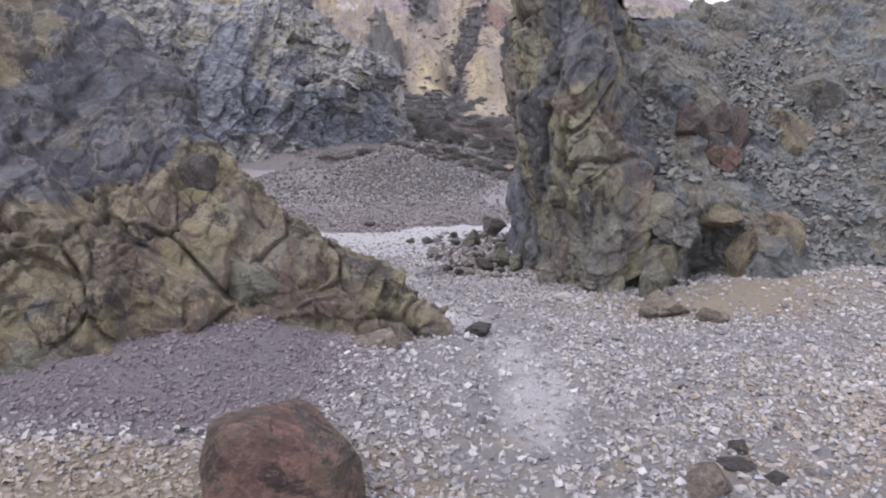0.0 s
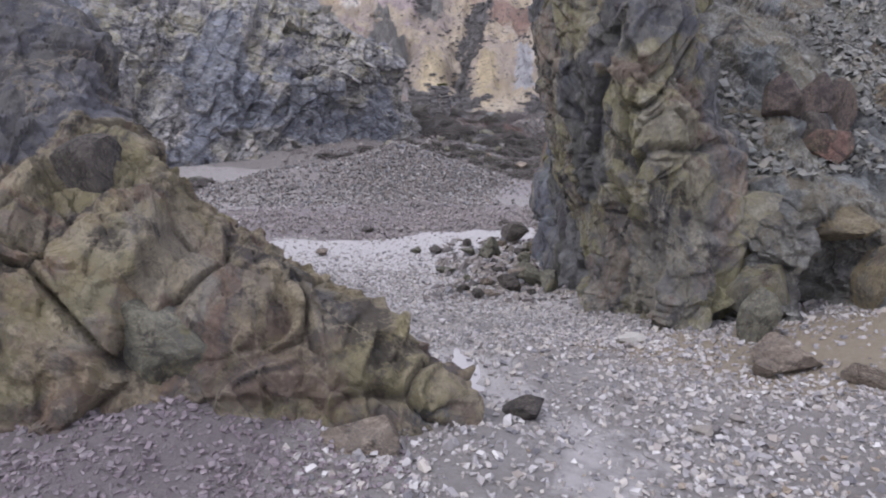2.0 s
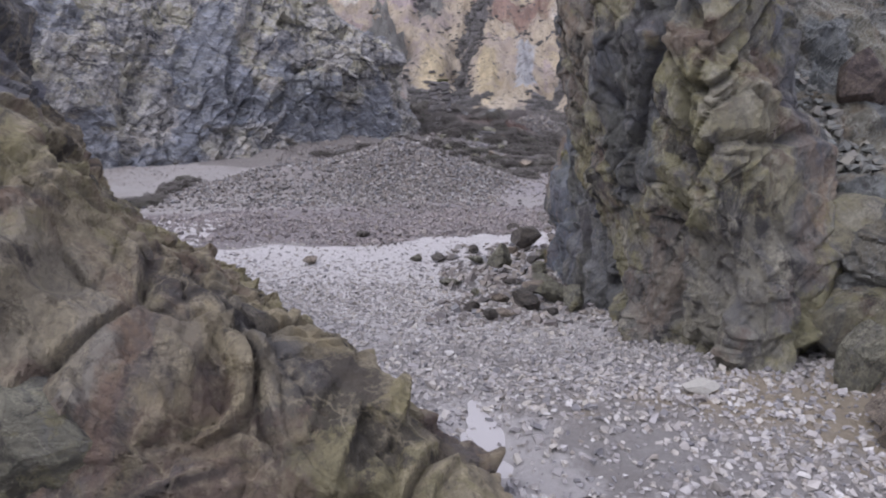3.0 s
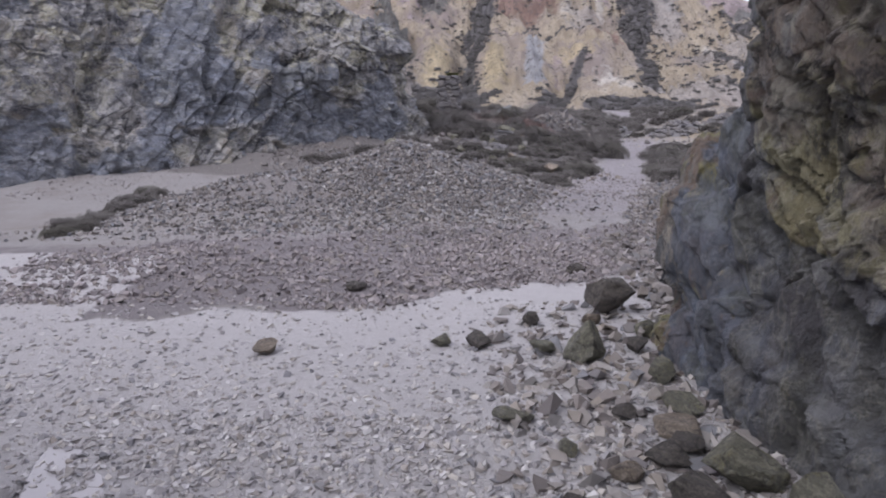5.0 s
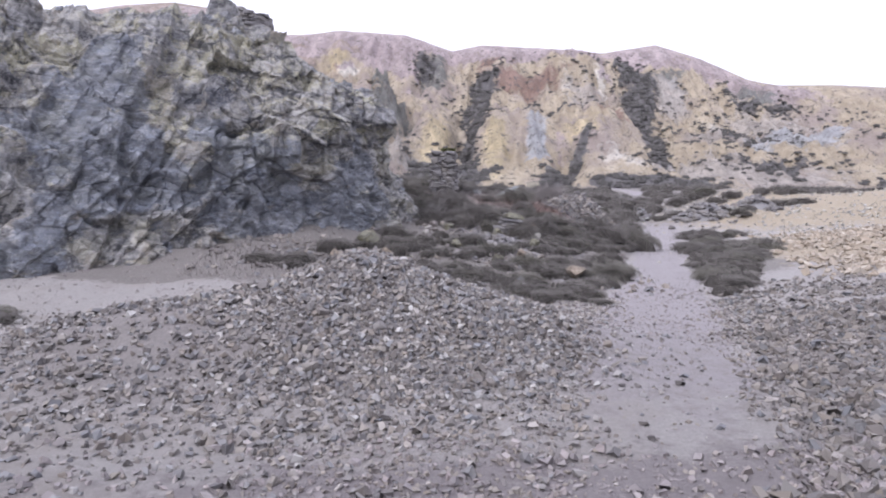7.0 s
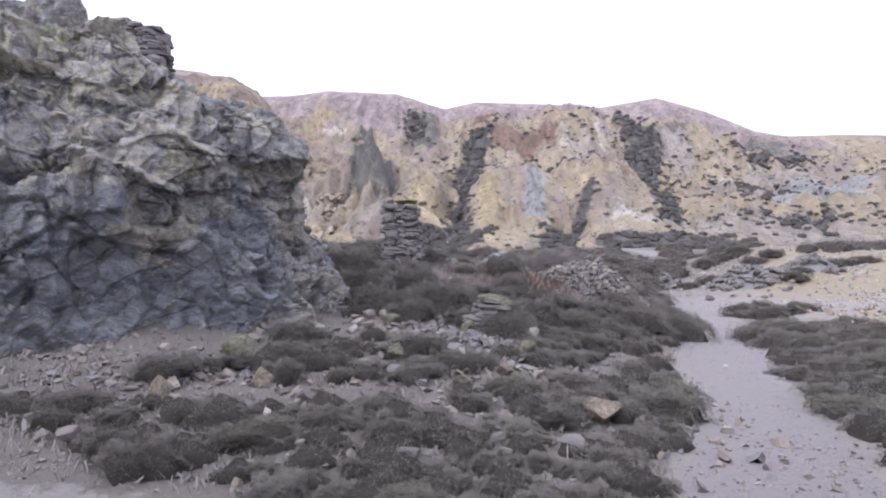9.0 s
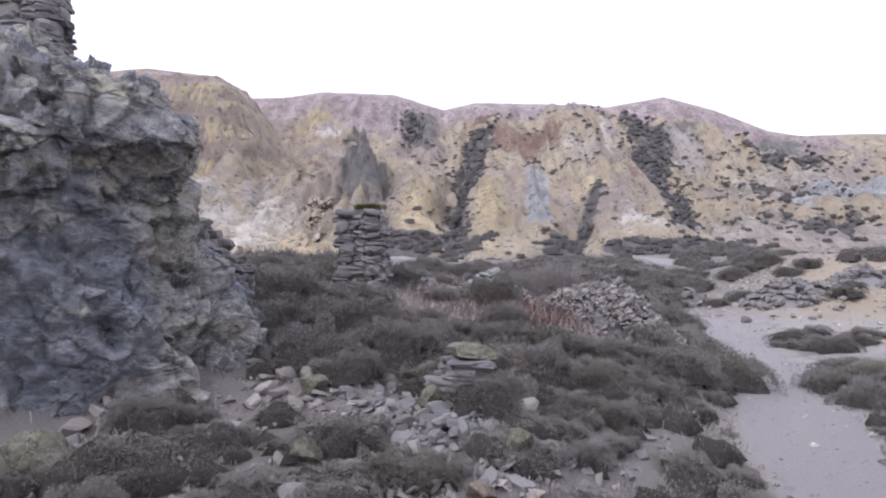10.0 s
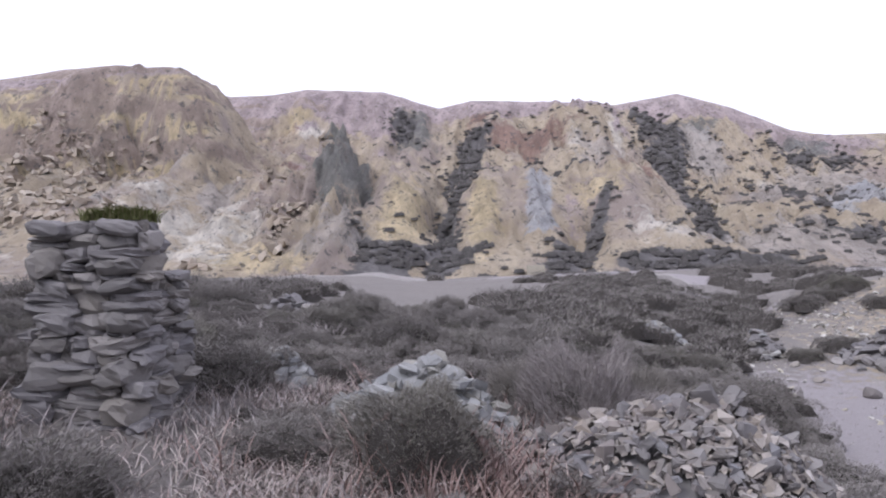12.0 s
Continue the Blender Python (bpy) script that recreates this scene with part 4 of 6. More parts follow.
def shards(name, pts, size, thick, tilt, material, label, seed, sink=0.15, spread=0.5):
    """Many loose pieces strewn over given places, as one mass."""
    rng = np.random.default_rng(seed)
    n = len(pts)
    s = size * np.exp(rng.normal(0, spread, n)).clip(0.4, 2.4)
    dims = np.stack([s * rng.uniform(0.8, 1.3, n), s * rng.uniform(0.65, 1.1, n), s * rng.uniform(0.5, 1.3, n) * thick], 1)
    v = unit_boxes(n, seed + 1, 0.34) * dims[:, None, :]
    v = np.einsum("nij,nkj->nki", turns(n, rng, tilt), v) + pts[:, None, :]
    v[:, :, 2] += (dims[:, 2] * (0.5 - sink))[:, None]
    f = (BOX[None, 1:] + 8 * np.arange(n)[:, None, None]).reshape(-1, 4)
    tagged(new(name, mesh_from(name, v.reshape(-1, 3), f, material)), label, "stones", kind="stuff")


def off_lane(x, y):
    """0 on the trodden lane, 1 away from it."""
    return 0.12 + 0.88 * step(np.abs(x - path_mid(y)) - path_half(y) + 0.3 * n2(x, y, 0.9, 3, 59), -0.25, 0.45)


def strew(n, x0, x1, y0, y1, keep, seed):
    """Places on the ground inside a rectangle, thinned by a density from 0 to 1."""
    rng = np.random.default_rng(seed)
    x, y = rng.uniform(x0, x1, n * 4), rng.uniform(y0, y1, n * 4)
    ok = rng.uniform(0, 1, n * 4) < keep(x, y)
    x, y = x[ok][:n], y[ok][:n]
    return np.stack([x, y, land(x, y)], 1)


GRAVEL = stone_material("gravel", [(0.15, 0.145, 0.155), (0.29, 0.278, 0.278), (0.38, 0.352, 0.335), (0.25, 0.236, 0.24), (0.46, 0.425, 0.38), (0.34, 0.32, 0.325), (0.56, 0.54, 0.525), (0.28, 0.245, 0.215)])
SHALE = stone_material("purple_shale", [(0.145, 0.12, 0.132), (0.22, 0.18, 0.195), (0.175, 0.15, 0.16), (0.27, 0.228, 0.24), (0.20, 0.182, 0.188)])
TANCHIP = stone_material("tan_chips", [(0.25, 0.205, 0.155), (0.36, 0.30, 0.235), (0.30, 0.26, 0.215), (0.43, 0.375, 0.31)])
PINK = stone_material("pink_rubble", [(0.16, 0.143, 0.145), (0.26, 0.23, 0.23), (0.21, 0.19, 0.192), (0.34, 0.305, 0.295), (0.235, 0.20, 0.198), (0.29, 0.26, 0.23)])
SLOPECHIP = stone_material("dark_rubble", [(0.085, 0.076, 0.076), (0.165, 0.143, 0.13), (0.12, 0.112, 0.112), (0.225, 0.20, 0.178), (0.14, 0.142, 0.152), (0.19, 0.163, 0.137), (0.30, 0.275, 0.26)])
RUBBLE = stone_material("brown_rubble", [(0.10, 0.088, 0.088), (0.21, 0.182, 0.165), (0.15, 0.138, 0.138), (0.29, 0.26, 0.23), (0.18, 0.18, 0.192), (0.245, 0.21, 0.175), (0.37, 0.34, 0.32)])
MOUND = stone_material("dark_rubble", [(0.08, 0.073, 0.073), (0.17, 0.147, 0.132), (0.12, 0.113, 0.115), (0.25, 0.225, 0.20), (0.15, 0.15, 0.162), (0.20, 0.17, 0.145), (0.34, 0.315, 0.295), (0.17, 0.172, 0.185), (0.44, 0.42, 0.40)])
PALE = stone_material("pale_stone", [(0.30, 0.29, 0.28), (0.42, 0.40, 0.36), (0.22, 0.215, 0.22), (0.36, 0.33, 0.26), (0.48, 0.46, 0.43)])


def near_tower(x, y):
    return np.clip(1.3 - np.hypot(x - 1.0, y - 9.6) / 2.2, 0, 1)


def gravel_on(x, y):
    wet = bump(x, y, 0.9, 3.6, 0.3, 1.3) + bump(x, y, 0.3, 5.3, 0.25, 0.6, 0.25) + bump(x, y, -1.75, 7.75, 0.5, 1.0, 0.56)
    shale = step(-x, 0.1, 0.6) * step(y, 2.7, 3.2) * (1 - step(y, 4.8, 5.2))
    ochre = 0.95 * bump(x, y, 2.9, 5.7, 1.5, 0.55)
    return np.clip(1 - 0.85 * wet - shale - ochre - 0.9 * bump(x, y, -1.2, 2.35, 1.0, 0.36), 0, 1) * (0.55 + 0.45 * step(n2(x, y, 1.3, 3, 81), -0.4, 0.4)) * (1 - 0.5 * step(y, 6.4, 7.6))


shards("gravel", strew(48000, -2.6, 5.2, 1.6, 9.6, gravel_on, 101), 0.016, 0.7, 26, GRAVEL, "pale angular gravel of mixed grey and buff chips", 102, 0.2, 0.42)
shards("sandy_chips", strew(12000, -2.6, 5.2, 1.6, 4.4, lambda x, y: np.maximum(1.3 * bump(x, y, -1.2, 2.35, 1.0, 0.36), bump(x, y, 3.4, 3.2, 1.2, 1.0)), 129), 0.013, 0.6, 22, TANCHIP, "tan sandy chips mixed into the gravel", 130)
shards("shale_chips", strew(16000, -4.2, 0.3, 2.3, 4.9, lambda x, y: step(-x + 0.3 * n2(x, y, 1.5, 3, 82), -0.1, 0.4) * step(y + 0.2 * n2(x, y, 1.5, 3, 80), 2.6, 2.8), 103), 0.0115, 0.6, 22, SHALE, "fine purple shale chips in a bank", 104)
shards("mud_pebbles", strew(9000, -5.5, 1.6, 8.4, 12.2, lambda x, y: 0.25 + 0.75 * (1 - step(y, 9.2, 11.4)), 105), 0.018, 0.5, 18, GRAVEL, "small pebbles set in wet pale mud", 106, 0.35)
shards("pink_rubble", strew(20000, -6.5, 4.2, 11.8, 16.6, lambda x, y: step(x, -6.4, -4.6) * step(y - SHORE(x) + 0.35 * n2(x, y, 1.1, 3, 21), -0.15, 0.3) * (0.2 + 0.4 * step(n2(x, y, 0.7, 3, 83), -0.2, 0.4) + 0.45 * step(x, -1.8, 0.4)) * (1 - 0.85 * step(y - 0.12 * x + 0.5 * n2(x, y, 0.5, 3, 58), 14.5, 15.1) * (1 - step(x - path_mid(y), 0.9, 1.5))), 107), 0.025, 0.75, 28, PINK, "pinkish broken stone spread over the flat ground", 108)
shards("mound_rubble", strew(24000, -8.5, 3.0, 15.4, 23.5, lambda x, y: off_lane(x, y) * np.clip((1.5 * bump(x, y, -1.6, 20, 2.3, 2.2) + 0.5 * bump(x, y, -5.2, 18.7, 2.6, 2.0)) * (1 - 0.8 * bump(x, y, -4.3, 18.6, 1.5, 1.0)) + 0.15 * bump(x, y, 0.6, 19.5, 1.4, 2), 0, 1), 109), 0.029, 0.85, 32, MOUND, "dark brown mine rubble heaped into a mound", 110)
shards("slope_rubble", strew(21000, 1.4, 10.0, 11.0, 27.0, lambda x, y: step(x - path_mid(y) - path_half(y) + 0.5 * n2(x, y, 0.9, 3, 85), 0.0, 0.8) * (0.4 + 0.6 * step(n2(x, y, 0.5, 3, 84), -0.3, 0.3)) * (1 - 0.6 * step(y, 19, 25)) * (1 - step(x + n2(x, y, 0.3, 3, 57), 7.0, 9.6)) * (1 - step(y, 25, 27)), 111), 0.04, 0.75, 28, SLOPECHIP, "grey and brown stones on the slope beside the path", 112)
shards("tower_rubble", strew(1500, -0.2, 2.4, 7.8, 13.6, near_tower, 113), 0.04, 0.55, 24, RUBBLE, "broken stones fallen at the foot of the standing rock", 114)
shards("path_grit", strew(5200, 0, 12.0, 14.5, 46.0, lambda x, y: 1 - step(np.abs(x - path_mid(y)) - path_half(y), 0.1, 1.2), 115), 0.012, 0.5, 18, PINK, "fine grit along the trodden path", 116)
shards("verge_gravel", strew(17000, -2.0, 5.5, 14.3, 25.0, lambda x, y: (0.04 + 0.96 * step(np.abs(x - path_mid(y)) - path_half(y) * 0.75 + 0.3 * n2(x, y, 0.9, 3, 59), -0.1, 0.5)) * (1 - 0.5 * step(n2(x, y, 0.6, 3, 60), 0.1, 0.4)), 133), 0.021, 0.7, 26, RUBBLE, "brown and grey gravel along both sides of the path", 134)
shards("bank_stones", strew(2600, -7.5, 4.5, 25.0, 33.0, lambda x, y: np.clip(bump(x, y, 0.2, 30, 1.6, 2.2) + 0.6 * bump(x, y, -3.8, 27.3, 2.5, 1.2) + 0.5 * bump(x, y, 2.2, 27.2, 1.0, 0.7) + 0.12, 0, 1), 117), 0.055, 0.6, 26, RUBBLE, "pale stones lying among the heather", 118)
shards("field_stones", strew(1800, 5.5, 22.0, 30.0, 52.0, lambda x, y: 0.15 + 0.85 * step(n2(x, y, 0.25, 3, 86), 0.1, 0.4), 119), 0.05, 0.5, 22, PALE, "scattered stones on the open pale ground", 120)


bank_rng = np.random.default_rng(131)
face = SHEETS["scree_bank"][10:200, :240].reshape(-1, 3)
face = face[bank_rng.integers(0, len(face), 15000)] + bank_rng.normal(0, 0.02, (15000, 3))
face = face[(face[:, 0] > 2.7) & ((face[:, 2] > 1.0) | (face[:, 0] > 4.0)) & (n2(face[:, 0], face[:, 2] * 1.5, 0.9, 3, 62) > -0.35)]
GREYCHIP = stone_material("grey_green_chips", [(0.15, 0.155, 0.145), (0.215, 0.215, 0.2), (0.18, 0.188, 0.182), (0.255, 0.24, 0.205), (0.16, 0.152, 0.138)])
shards("scree_chips", face, 0.035, 0.6, 30, GREYCHIP, "grey-green loose chips lying on the broken bank", 132, 0.35, 0.5)


def cut_stone(name, seed, material, cuts=16, rough=0.03, level=4):
    """One angular boulder, a metre across: a ball with flat breaks, worn edges and pits."""
    rng = np.random.default_rng(seed)
    bm = bmesh.new()
    bmesh.ops.create_icosphere(bm, subdivisions=level, radius=0.62)
    v = np.array([q.co[:] for q in bm.verts])
    for _ in range(cuts):
        d = rng.normal(0, 1, 3)
        d /= np.linalg.norm(d)
        h = rng.uniform(0.26, 0.46)
        over = np.maximum(v @ d - h, 0)
        v = v - over[:, None] * d[None] * 0.98
    v = v * (1 + rough * fbm(v * 4 + seed, 4, seed)[:, None])
    v = v / np.maximum(np.ptp(v, axis=0), 1e-6)
    v[:, 2] -= v[:, 2].min()
    for q, c in zip(bm.verts, v):
        q.co = c
    me = bpy.data.meshes.new(name)
    bm.to_mesh(me)
    bm.free()
    for p in me.polygons:
        p.use_smooth = False
    me.materials.append(material)
    return me


def boulder_material(name, tones, dark, lichen, amount):
    return rock_material(name, tones, dark, lichen, amount, 2.2, rust=tones[0])


RED = boulder_material("rusty_boulder", [(0.17, 0.10, 0.085), (0.215, 0.13, 0.105), (0.15, 0.135, 0.10), (0.125, 0.095, 0.095), (0.22, 0.16, 0.13)], (0.05, 0.042, 0.042), (0.18, 0.155, 0.09), 0.4)
DARKSTONE = boulder_material("dark_boulder", [(0.09, 0.08, 0.075), (0.13, 0.115, 0.10), (0.11, 0.10, 0.10), (0.16, 0.14, 0.12)], (0.04, 0.036, 0.036), (0.14, 0.125, 0.08), 0.3)
TAN = boulder_material("tan_boulder", [(0.25, 0.20, 0.155), (0.30, 0.25, 0.20), (0.24, 0.205, 0.175), (0.32, 0.28, 0.24)], (0.11, 0.09, 0.08), (0.27, 0.23, 0.16), 0.3)
NODULE = boulder_material("rusty_nodule", [(0.085, 0.068, 0.07), (0.125, 0.10, 0.088), (0.15, 0.12, 0.098), (0.10, 0.083, 0.086), (0.12, 0.095, 0.083)], (0.045, 0.038, 0.041), (0.17, 0.14, 0.10), 0.3)
OLIVE = boulder_material("olive_boulder", [(0.17, 0.165, 0.13), (0.22, 0.21, 0.16), (0.19, 0.185, 0.165), (0.26, 0.24, 0.18)], (0.07, 0.065, 0.06), (0.27, 0.24, 0.11), 0.5)


def stone(name, label, x, y, w, d, h, material, seed, turn=0, tilt=0, sink=0.12, group="", z=None):
    me = cut_stone(name, seed, material)
    z = at(x, y) if z is None else z
    ob = new(name, me)
    ob.matrix_basis = pose(x, y, z - sink * h, tilt, 0, turn) @ Matrix.Diagonal((w, d, h, 1))
    return tagged(ob, label, "rock", group)


stone("boulder", "rusty brown boulder with an olive flank on gravel", -0.27, 2.22, 0.66, 0.58, 0.52, RED, 3, 20, 0)
stone("stone", "small dark mossy stone beside the rock spur", 0.56, 4.66, 0.22, 0.17, 0.13, DARKSTONE, 6, 10)
stone("stone", "flat tan stone at the foot of the bank", 2.25, 5.6, 0.44, 0.32, 0.24, TAN, 7, 15, 6)
stone("stone", "small tan stone beside a larger one", 2.08, 5.42, 0.21, 0.17, 0.11, TAN, 8, 70)
stone("stone", "half-buried tan stone in sandy ground", 2.63, 5.25, 0.3, 0.2, 0.14, TAN, 9, 130)
stone("stone", "low pale stone lying on gravel", 1.4, 5.95, 0.22, 0.13, 0.08, PALE, 10, 30)
stone("stone", "ochre stone lying in coarse gravel", 1.55, 2.5, 0.26, 0.2, 0.14, TAN, 11, 60)
for k, (x, y, w, h) in enumerate([(1.78, 2.76, 0.2, 0.07), (1.97, 2.68, 0.17, 0.06), (1.88, 2.92, 0.15, 0.06), (1.66, 2.58, 0.12, 0.05)]):
    stone("slab", "bluish flat stone half buried in gravel", x, y, w, w * 0.7, h, DARKSTONE, 12 + 100 * k, 160 + 50 * k, 4, 0.5, "bluish stones in the gravel")
FALLEN = [(0.92, 12.0, 0.46, 0.40), (0.50, 10.65, 0.34, 0.36), (0.19, 11.52, 0.17, 0.14), (-0.30, 10.95, 0.24, 0.13), (0.22, 10.75, 0.2, 0.13), (0.82, 13.3, 0.24, 0.16), (-1.58, 12.4, 0.24, 0.12), (1.14, 11.3, 0.22, 0.16), (0.97, 10.9, 0.18, 0.13), (0.7, 8.65, 0.29, 0.22), (0.98, 8.95, 0.34, 0.28), (0.16, 8.72, 0.18, 0.14)]
for k, (x, y, w, h) in enumerate(FALLEN):
    stone("fallen_stone", ("round dark brown boulder on wet pale mud", "dark angular stone fallen from the standing rock")[k > 1], x, y, w, w * 0.85, h, (DARKSTONE, OLIVE, DARKSTONE)[k % 3], 20 + k, 37 * k, 7, group="stones fallen below the tower")
FALLEN = [(-0.58, 10.93, 0.17, 0.11), (-1.97, 10.77, 0.23, 0.10), (0.33, 8.1, 0.18, 0.12), (-0.05, 9.6, 0.25, 0.09), (0.46, 9.0, 0.22, 0.10), (0.86, 9.3, 0.22, 0.12), (0.2, 9.25, 0.13, 0.09), (0.74, 11.6, 0.2, 0.12), (0.6, 9.7, 0.2, 0.08), (0.95, 9.8, 0.26, 0.12), (0.45, 8.35, 0.3, 0.07), (0.9, 8.3, 0.2, 0.08), (1.14, 8.5, 0.3, 0.26), (0.85, 9.45, 0.3, 0.12), (0.72, 9.15, 0.26, 0.1), (1.0, 10.3, 0.24, 0.16)]
for k, (x, y, w, h) in enumerate(FALLEN):
    stone("fallen_stone", "low flat stone lying on wet pale mud", x, y, w, w * 0.75, h, (OLIVE, TAN, DARKSTONE)[k % 3], 40 + k, 53 * k, 5, group="stones fallen below the tower")
for k, (x, y, w, h) in enumerate([(0.2, 28.0, 0.36, 0.3), (-2.68, 27.75, 0.42, 0.3), (1.28, 29.5, 0.34, 0.4), (2.1, 27.4, 0.62, 0.36), (-3.3, 28.5, 0.7, 0.45), (1.43, 31.7, 0.34, 0.45), (-1.2, 30.6, 0.35, 0.25), (-3.9, 27.0, 0.3, 0.3), (-0.9, 29.2, 0.4, 0.3), (0.9, 28.6, 0.3, 0.25)]):
    stone("bank_boulder", "yellow-grey lichened boulder among heather", x, y, w, w * 0.8, h, (OLIVE, TAN)[k % 2], 60 + k, 41 * k, 6, group="boulders in the heather")

# pieces bedded on the outcrop, the tower and the scree
outcrop, tower, bank, crag = (bpy.data.objects[k] for k in ("rock_outcrop", "rock_tower", "scree_bank", "crag"))
for name, label, parent, x, y, z, w, d, h, mat, seed, turn, tilt in (
    ("block", "olive rounded block with yellow lichen", outcrop, -1.25, 4.42, 0.12, 0.7, 0.56, 0.56, OLIVE, 81, 12, -6),
    ("knob", "dark blue-grey knob of rock", outcrop, -1.72, 4.9, 0.85, 0.42, 0.4, 0.5, DARKSTONE, 82, 40, 10),
    ("block", "small brown block at the foot", outcrop, -0.2, 4.2, -0.14, 0.46, 0.34, 0.26, TAN, 83, 160, 8),
    ("block", "olive block half buried in shale", outcrop, -2.45, 3.72, -0.15, 0.55, 0.45, 0.3, OLIVE, 84, 80, 5),
    ("nodule", "rusty brown nodule with purple rims", bank, 3.12, 7.95, 1.42, 0.36, 0.4, 0.5, NODULE, 85, 30, 10),
    ("nodule", "dark purple nodule between the rusty ones", bank, 3.42, 8.05, 1.4, 0.4, 0.4, 0.55, NODULE, 86, 80, 20),
    ("nodule", "rusty brown nodule with purple rims", bank, 3.74, 8.1, 1.15, 0.34, 0.4, 0.75, NODULE, 90, 130, 14),
    ("nodule", "tan-centred nodule with purple rims", bank, 3.58, 7.85, 0.95, 0.42, 0.4, 0.48, RED, 91, 10, 24),
    ("nodule", "dark purple nodule between the rusty ones", bank, 3.48, 7.92, 1.15, 0.36, 0.36, 0.4, DARKSTONE, 93, 10, 4),
    ("block", "ochre and olive rock standing out of the bank", bank, 4.7, 8.7, 1.0, 0.8, 0.7, 0.85, OUTCROP, 94, 20, 8),
    ("block", "brown rock standing out of the bank", bank, 5.3, 9.2, 1.7, 1.0, 0.7, 0.7, SCREE, 97, 50, 8),
    ("block", "olive ledge rock over a dark hollow", bank, 2.6, 6.8, 0.3, 0.7, 0.65, 0.62, PILLAR, 98, 10, -6),
    ("block", "olive ledge rock over a dark hollow", bank, 3.05, 6.6, 0.5, 0.7, 0.7, 0.42, OUTCROP, 87, 40, -5),
    ("block", "ochre block in the foot of the bank", bank, 3.32, 6.45, -0.2, 0.44, 0.5, 0.8, OUTCROP, 92, 70, 8),
    ("block", "ochre block in the foot of the bank", bank, 3.72, 6.55, -0.2, 0.56, 0.6, 0.95, OUTCROP, 95, 30, 4),
    ("block", "ochre block in the foot of the bank", bank, 4.1, 6.6, -0.25, 0.5, 0.5, 0.6, SCREE, 96, 80, 4),
    ("block", "dark block beside the hollow", bank, 2.5, 6.55, -0.2, 0.36, 0.5, 0.6, PILLAR, 88, 60, 5),
    ("pinnacle", "dark jagged pinnacle on the crag top", crag, -8.75, 31.9, 6.3, 1.3, 1.1, 1.75, CRAG, 99, 30, 5),
    ("pinnacle", "dark jagged pinnacle on the crag top", crag, -9.7, 32.0, 6.4, 1.2, 1.0, 1.1, CRAG, 100, 70, 8),
    ("pinnacle", "dark jagged pinnacle on the crag top", crag, -7.3, 31.2, 6.1, 1.0, 0.9, 0.8, CRAG, 101, 10, 6),
    ("block", "tan upright block", tower, 2.32, 6.1, -0.15, 0.26, 0.24, 0.42, OLIVE, 89, 10, 12),
):
    part(name, cut_stone(name, seed, mat, 22 if name == "nodule" or parent == bank else 8), parent, label, pose(x, y, z, tilt, 0, turn) @ Matrix.Diagonal((w, d, h, 1)))


# ---- dry-stone ruins ----
WALLSTONE = stone_material("walling_stone", [(0.115, 0.11, 0.117), (0.195, 0.184, 0.183), (0.15, 0.142, 0.146), (0.25, 0.232, 0.222), (0.132, 0.125, 0.124), (0.21, 0.192, 0.175)], island=False)
WHITESTONE = stone_material("whitish_stone", [(0.20, 0.205, 0.21), (0.29, 0.292, 0.29), (0.15, 0.152, 0.155), (0.25, 0.24, 0.215), (0.35, 0.35, 0.34)], island=False)


def slab_meshes(name, n, seed, material, cuts=1, power=4.5, rough=0.06):
    """Weathered walling slabs with rounded, uneven edges, a metre each way."""
    out = []
    for k in range(n):
        bm = bmesh.new()
        bmesh.ops.create_cube(bm, size=1.0)
        bmesh.ops.subdivide_edges(bm, edges=bm.edges[:], cuts=cuts, use_grid_fill=True)
        rng = np.random.default_rng(seed * 31 + k)
        skew = rng.uniform(-0.22, 0.22, 4)
        for v in bm.verts:
            c = np.array(v.co) * 2
            c = c / (np.sum(np.abs(c) ** power) ** (1 / power)) * 0.5
            c = c + np.array((skew[0] * c[1], skew[1] * c[0], skew[2] * c[0] + skew[3] * c[1]))
            v.co = Vector(c + rng.uniform(-rough, rough, 3) + 0.16 * np.array(noise.noise_vector(Vector(c * 2.2 + k * 7.3))))
        me = bpy.data.meshes.new(name)
        bm.to_mesh(me)
        bm.free()
        me.materials.append(material)
        out.append(me)
    return out


SLABS = slab_meshes("stone", 12, 300, WALLSTONE)
ROUNDED = slab_meshes("stone", 14, 320, WALLSTONE, 3, 5.5, 0.03)
WHITES = slab_meshes("stone", 6, 340, WHITESTONE)
BULGING = slab_meshes("stone", 14, 360, WALLSTONE, 3, 4.0, 0.04)
m, t, b = nodes("packed_earth")
link(t, mix(t, (0.05, 0.045, 0.04), (0.10, 0.09, 0.08), tex(t, 14, 5)), b.inputs["Base Color"])
b.inputs["Roughness"].default_value = 1.0
relief(t, b, tex(t, 25, 5), 0.6, 0.02)
EARTH = m


def core_block(name, x0, x1, y0, y1, z0, z1):
    bm = bmesh.new()
    bmesh.ops.create_cube(bm, size=1.0)
    bmesh.ops.subdivide_edges(bm, edges=bm.edges[:], cuts=5, use_grid_fill=True)
    for v in bm.verts:
        q = Vector((x0 + (v.co.x + 0.5) * (x1 - x0), y0 + (v.co.y + 0.5) * (y1 - y0), z0 + (v.co.z + 0.5) * (z1 - z0)))
        v.co = q + 0.03 * noise.noise_vector(q * 6)
    me = bpy.data.meshes.new(name)
    bm.to_mesh(me)
    bm.free()
    me.materials.append(EARTH)
    return me


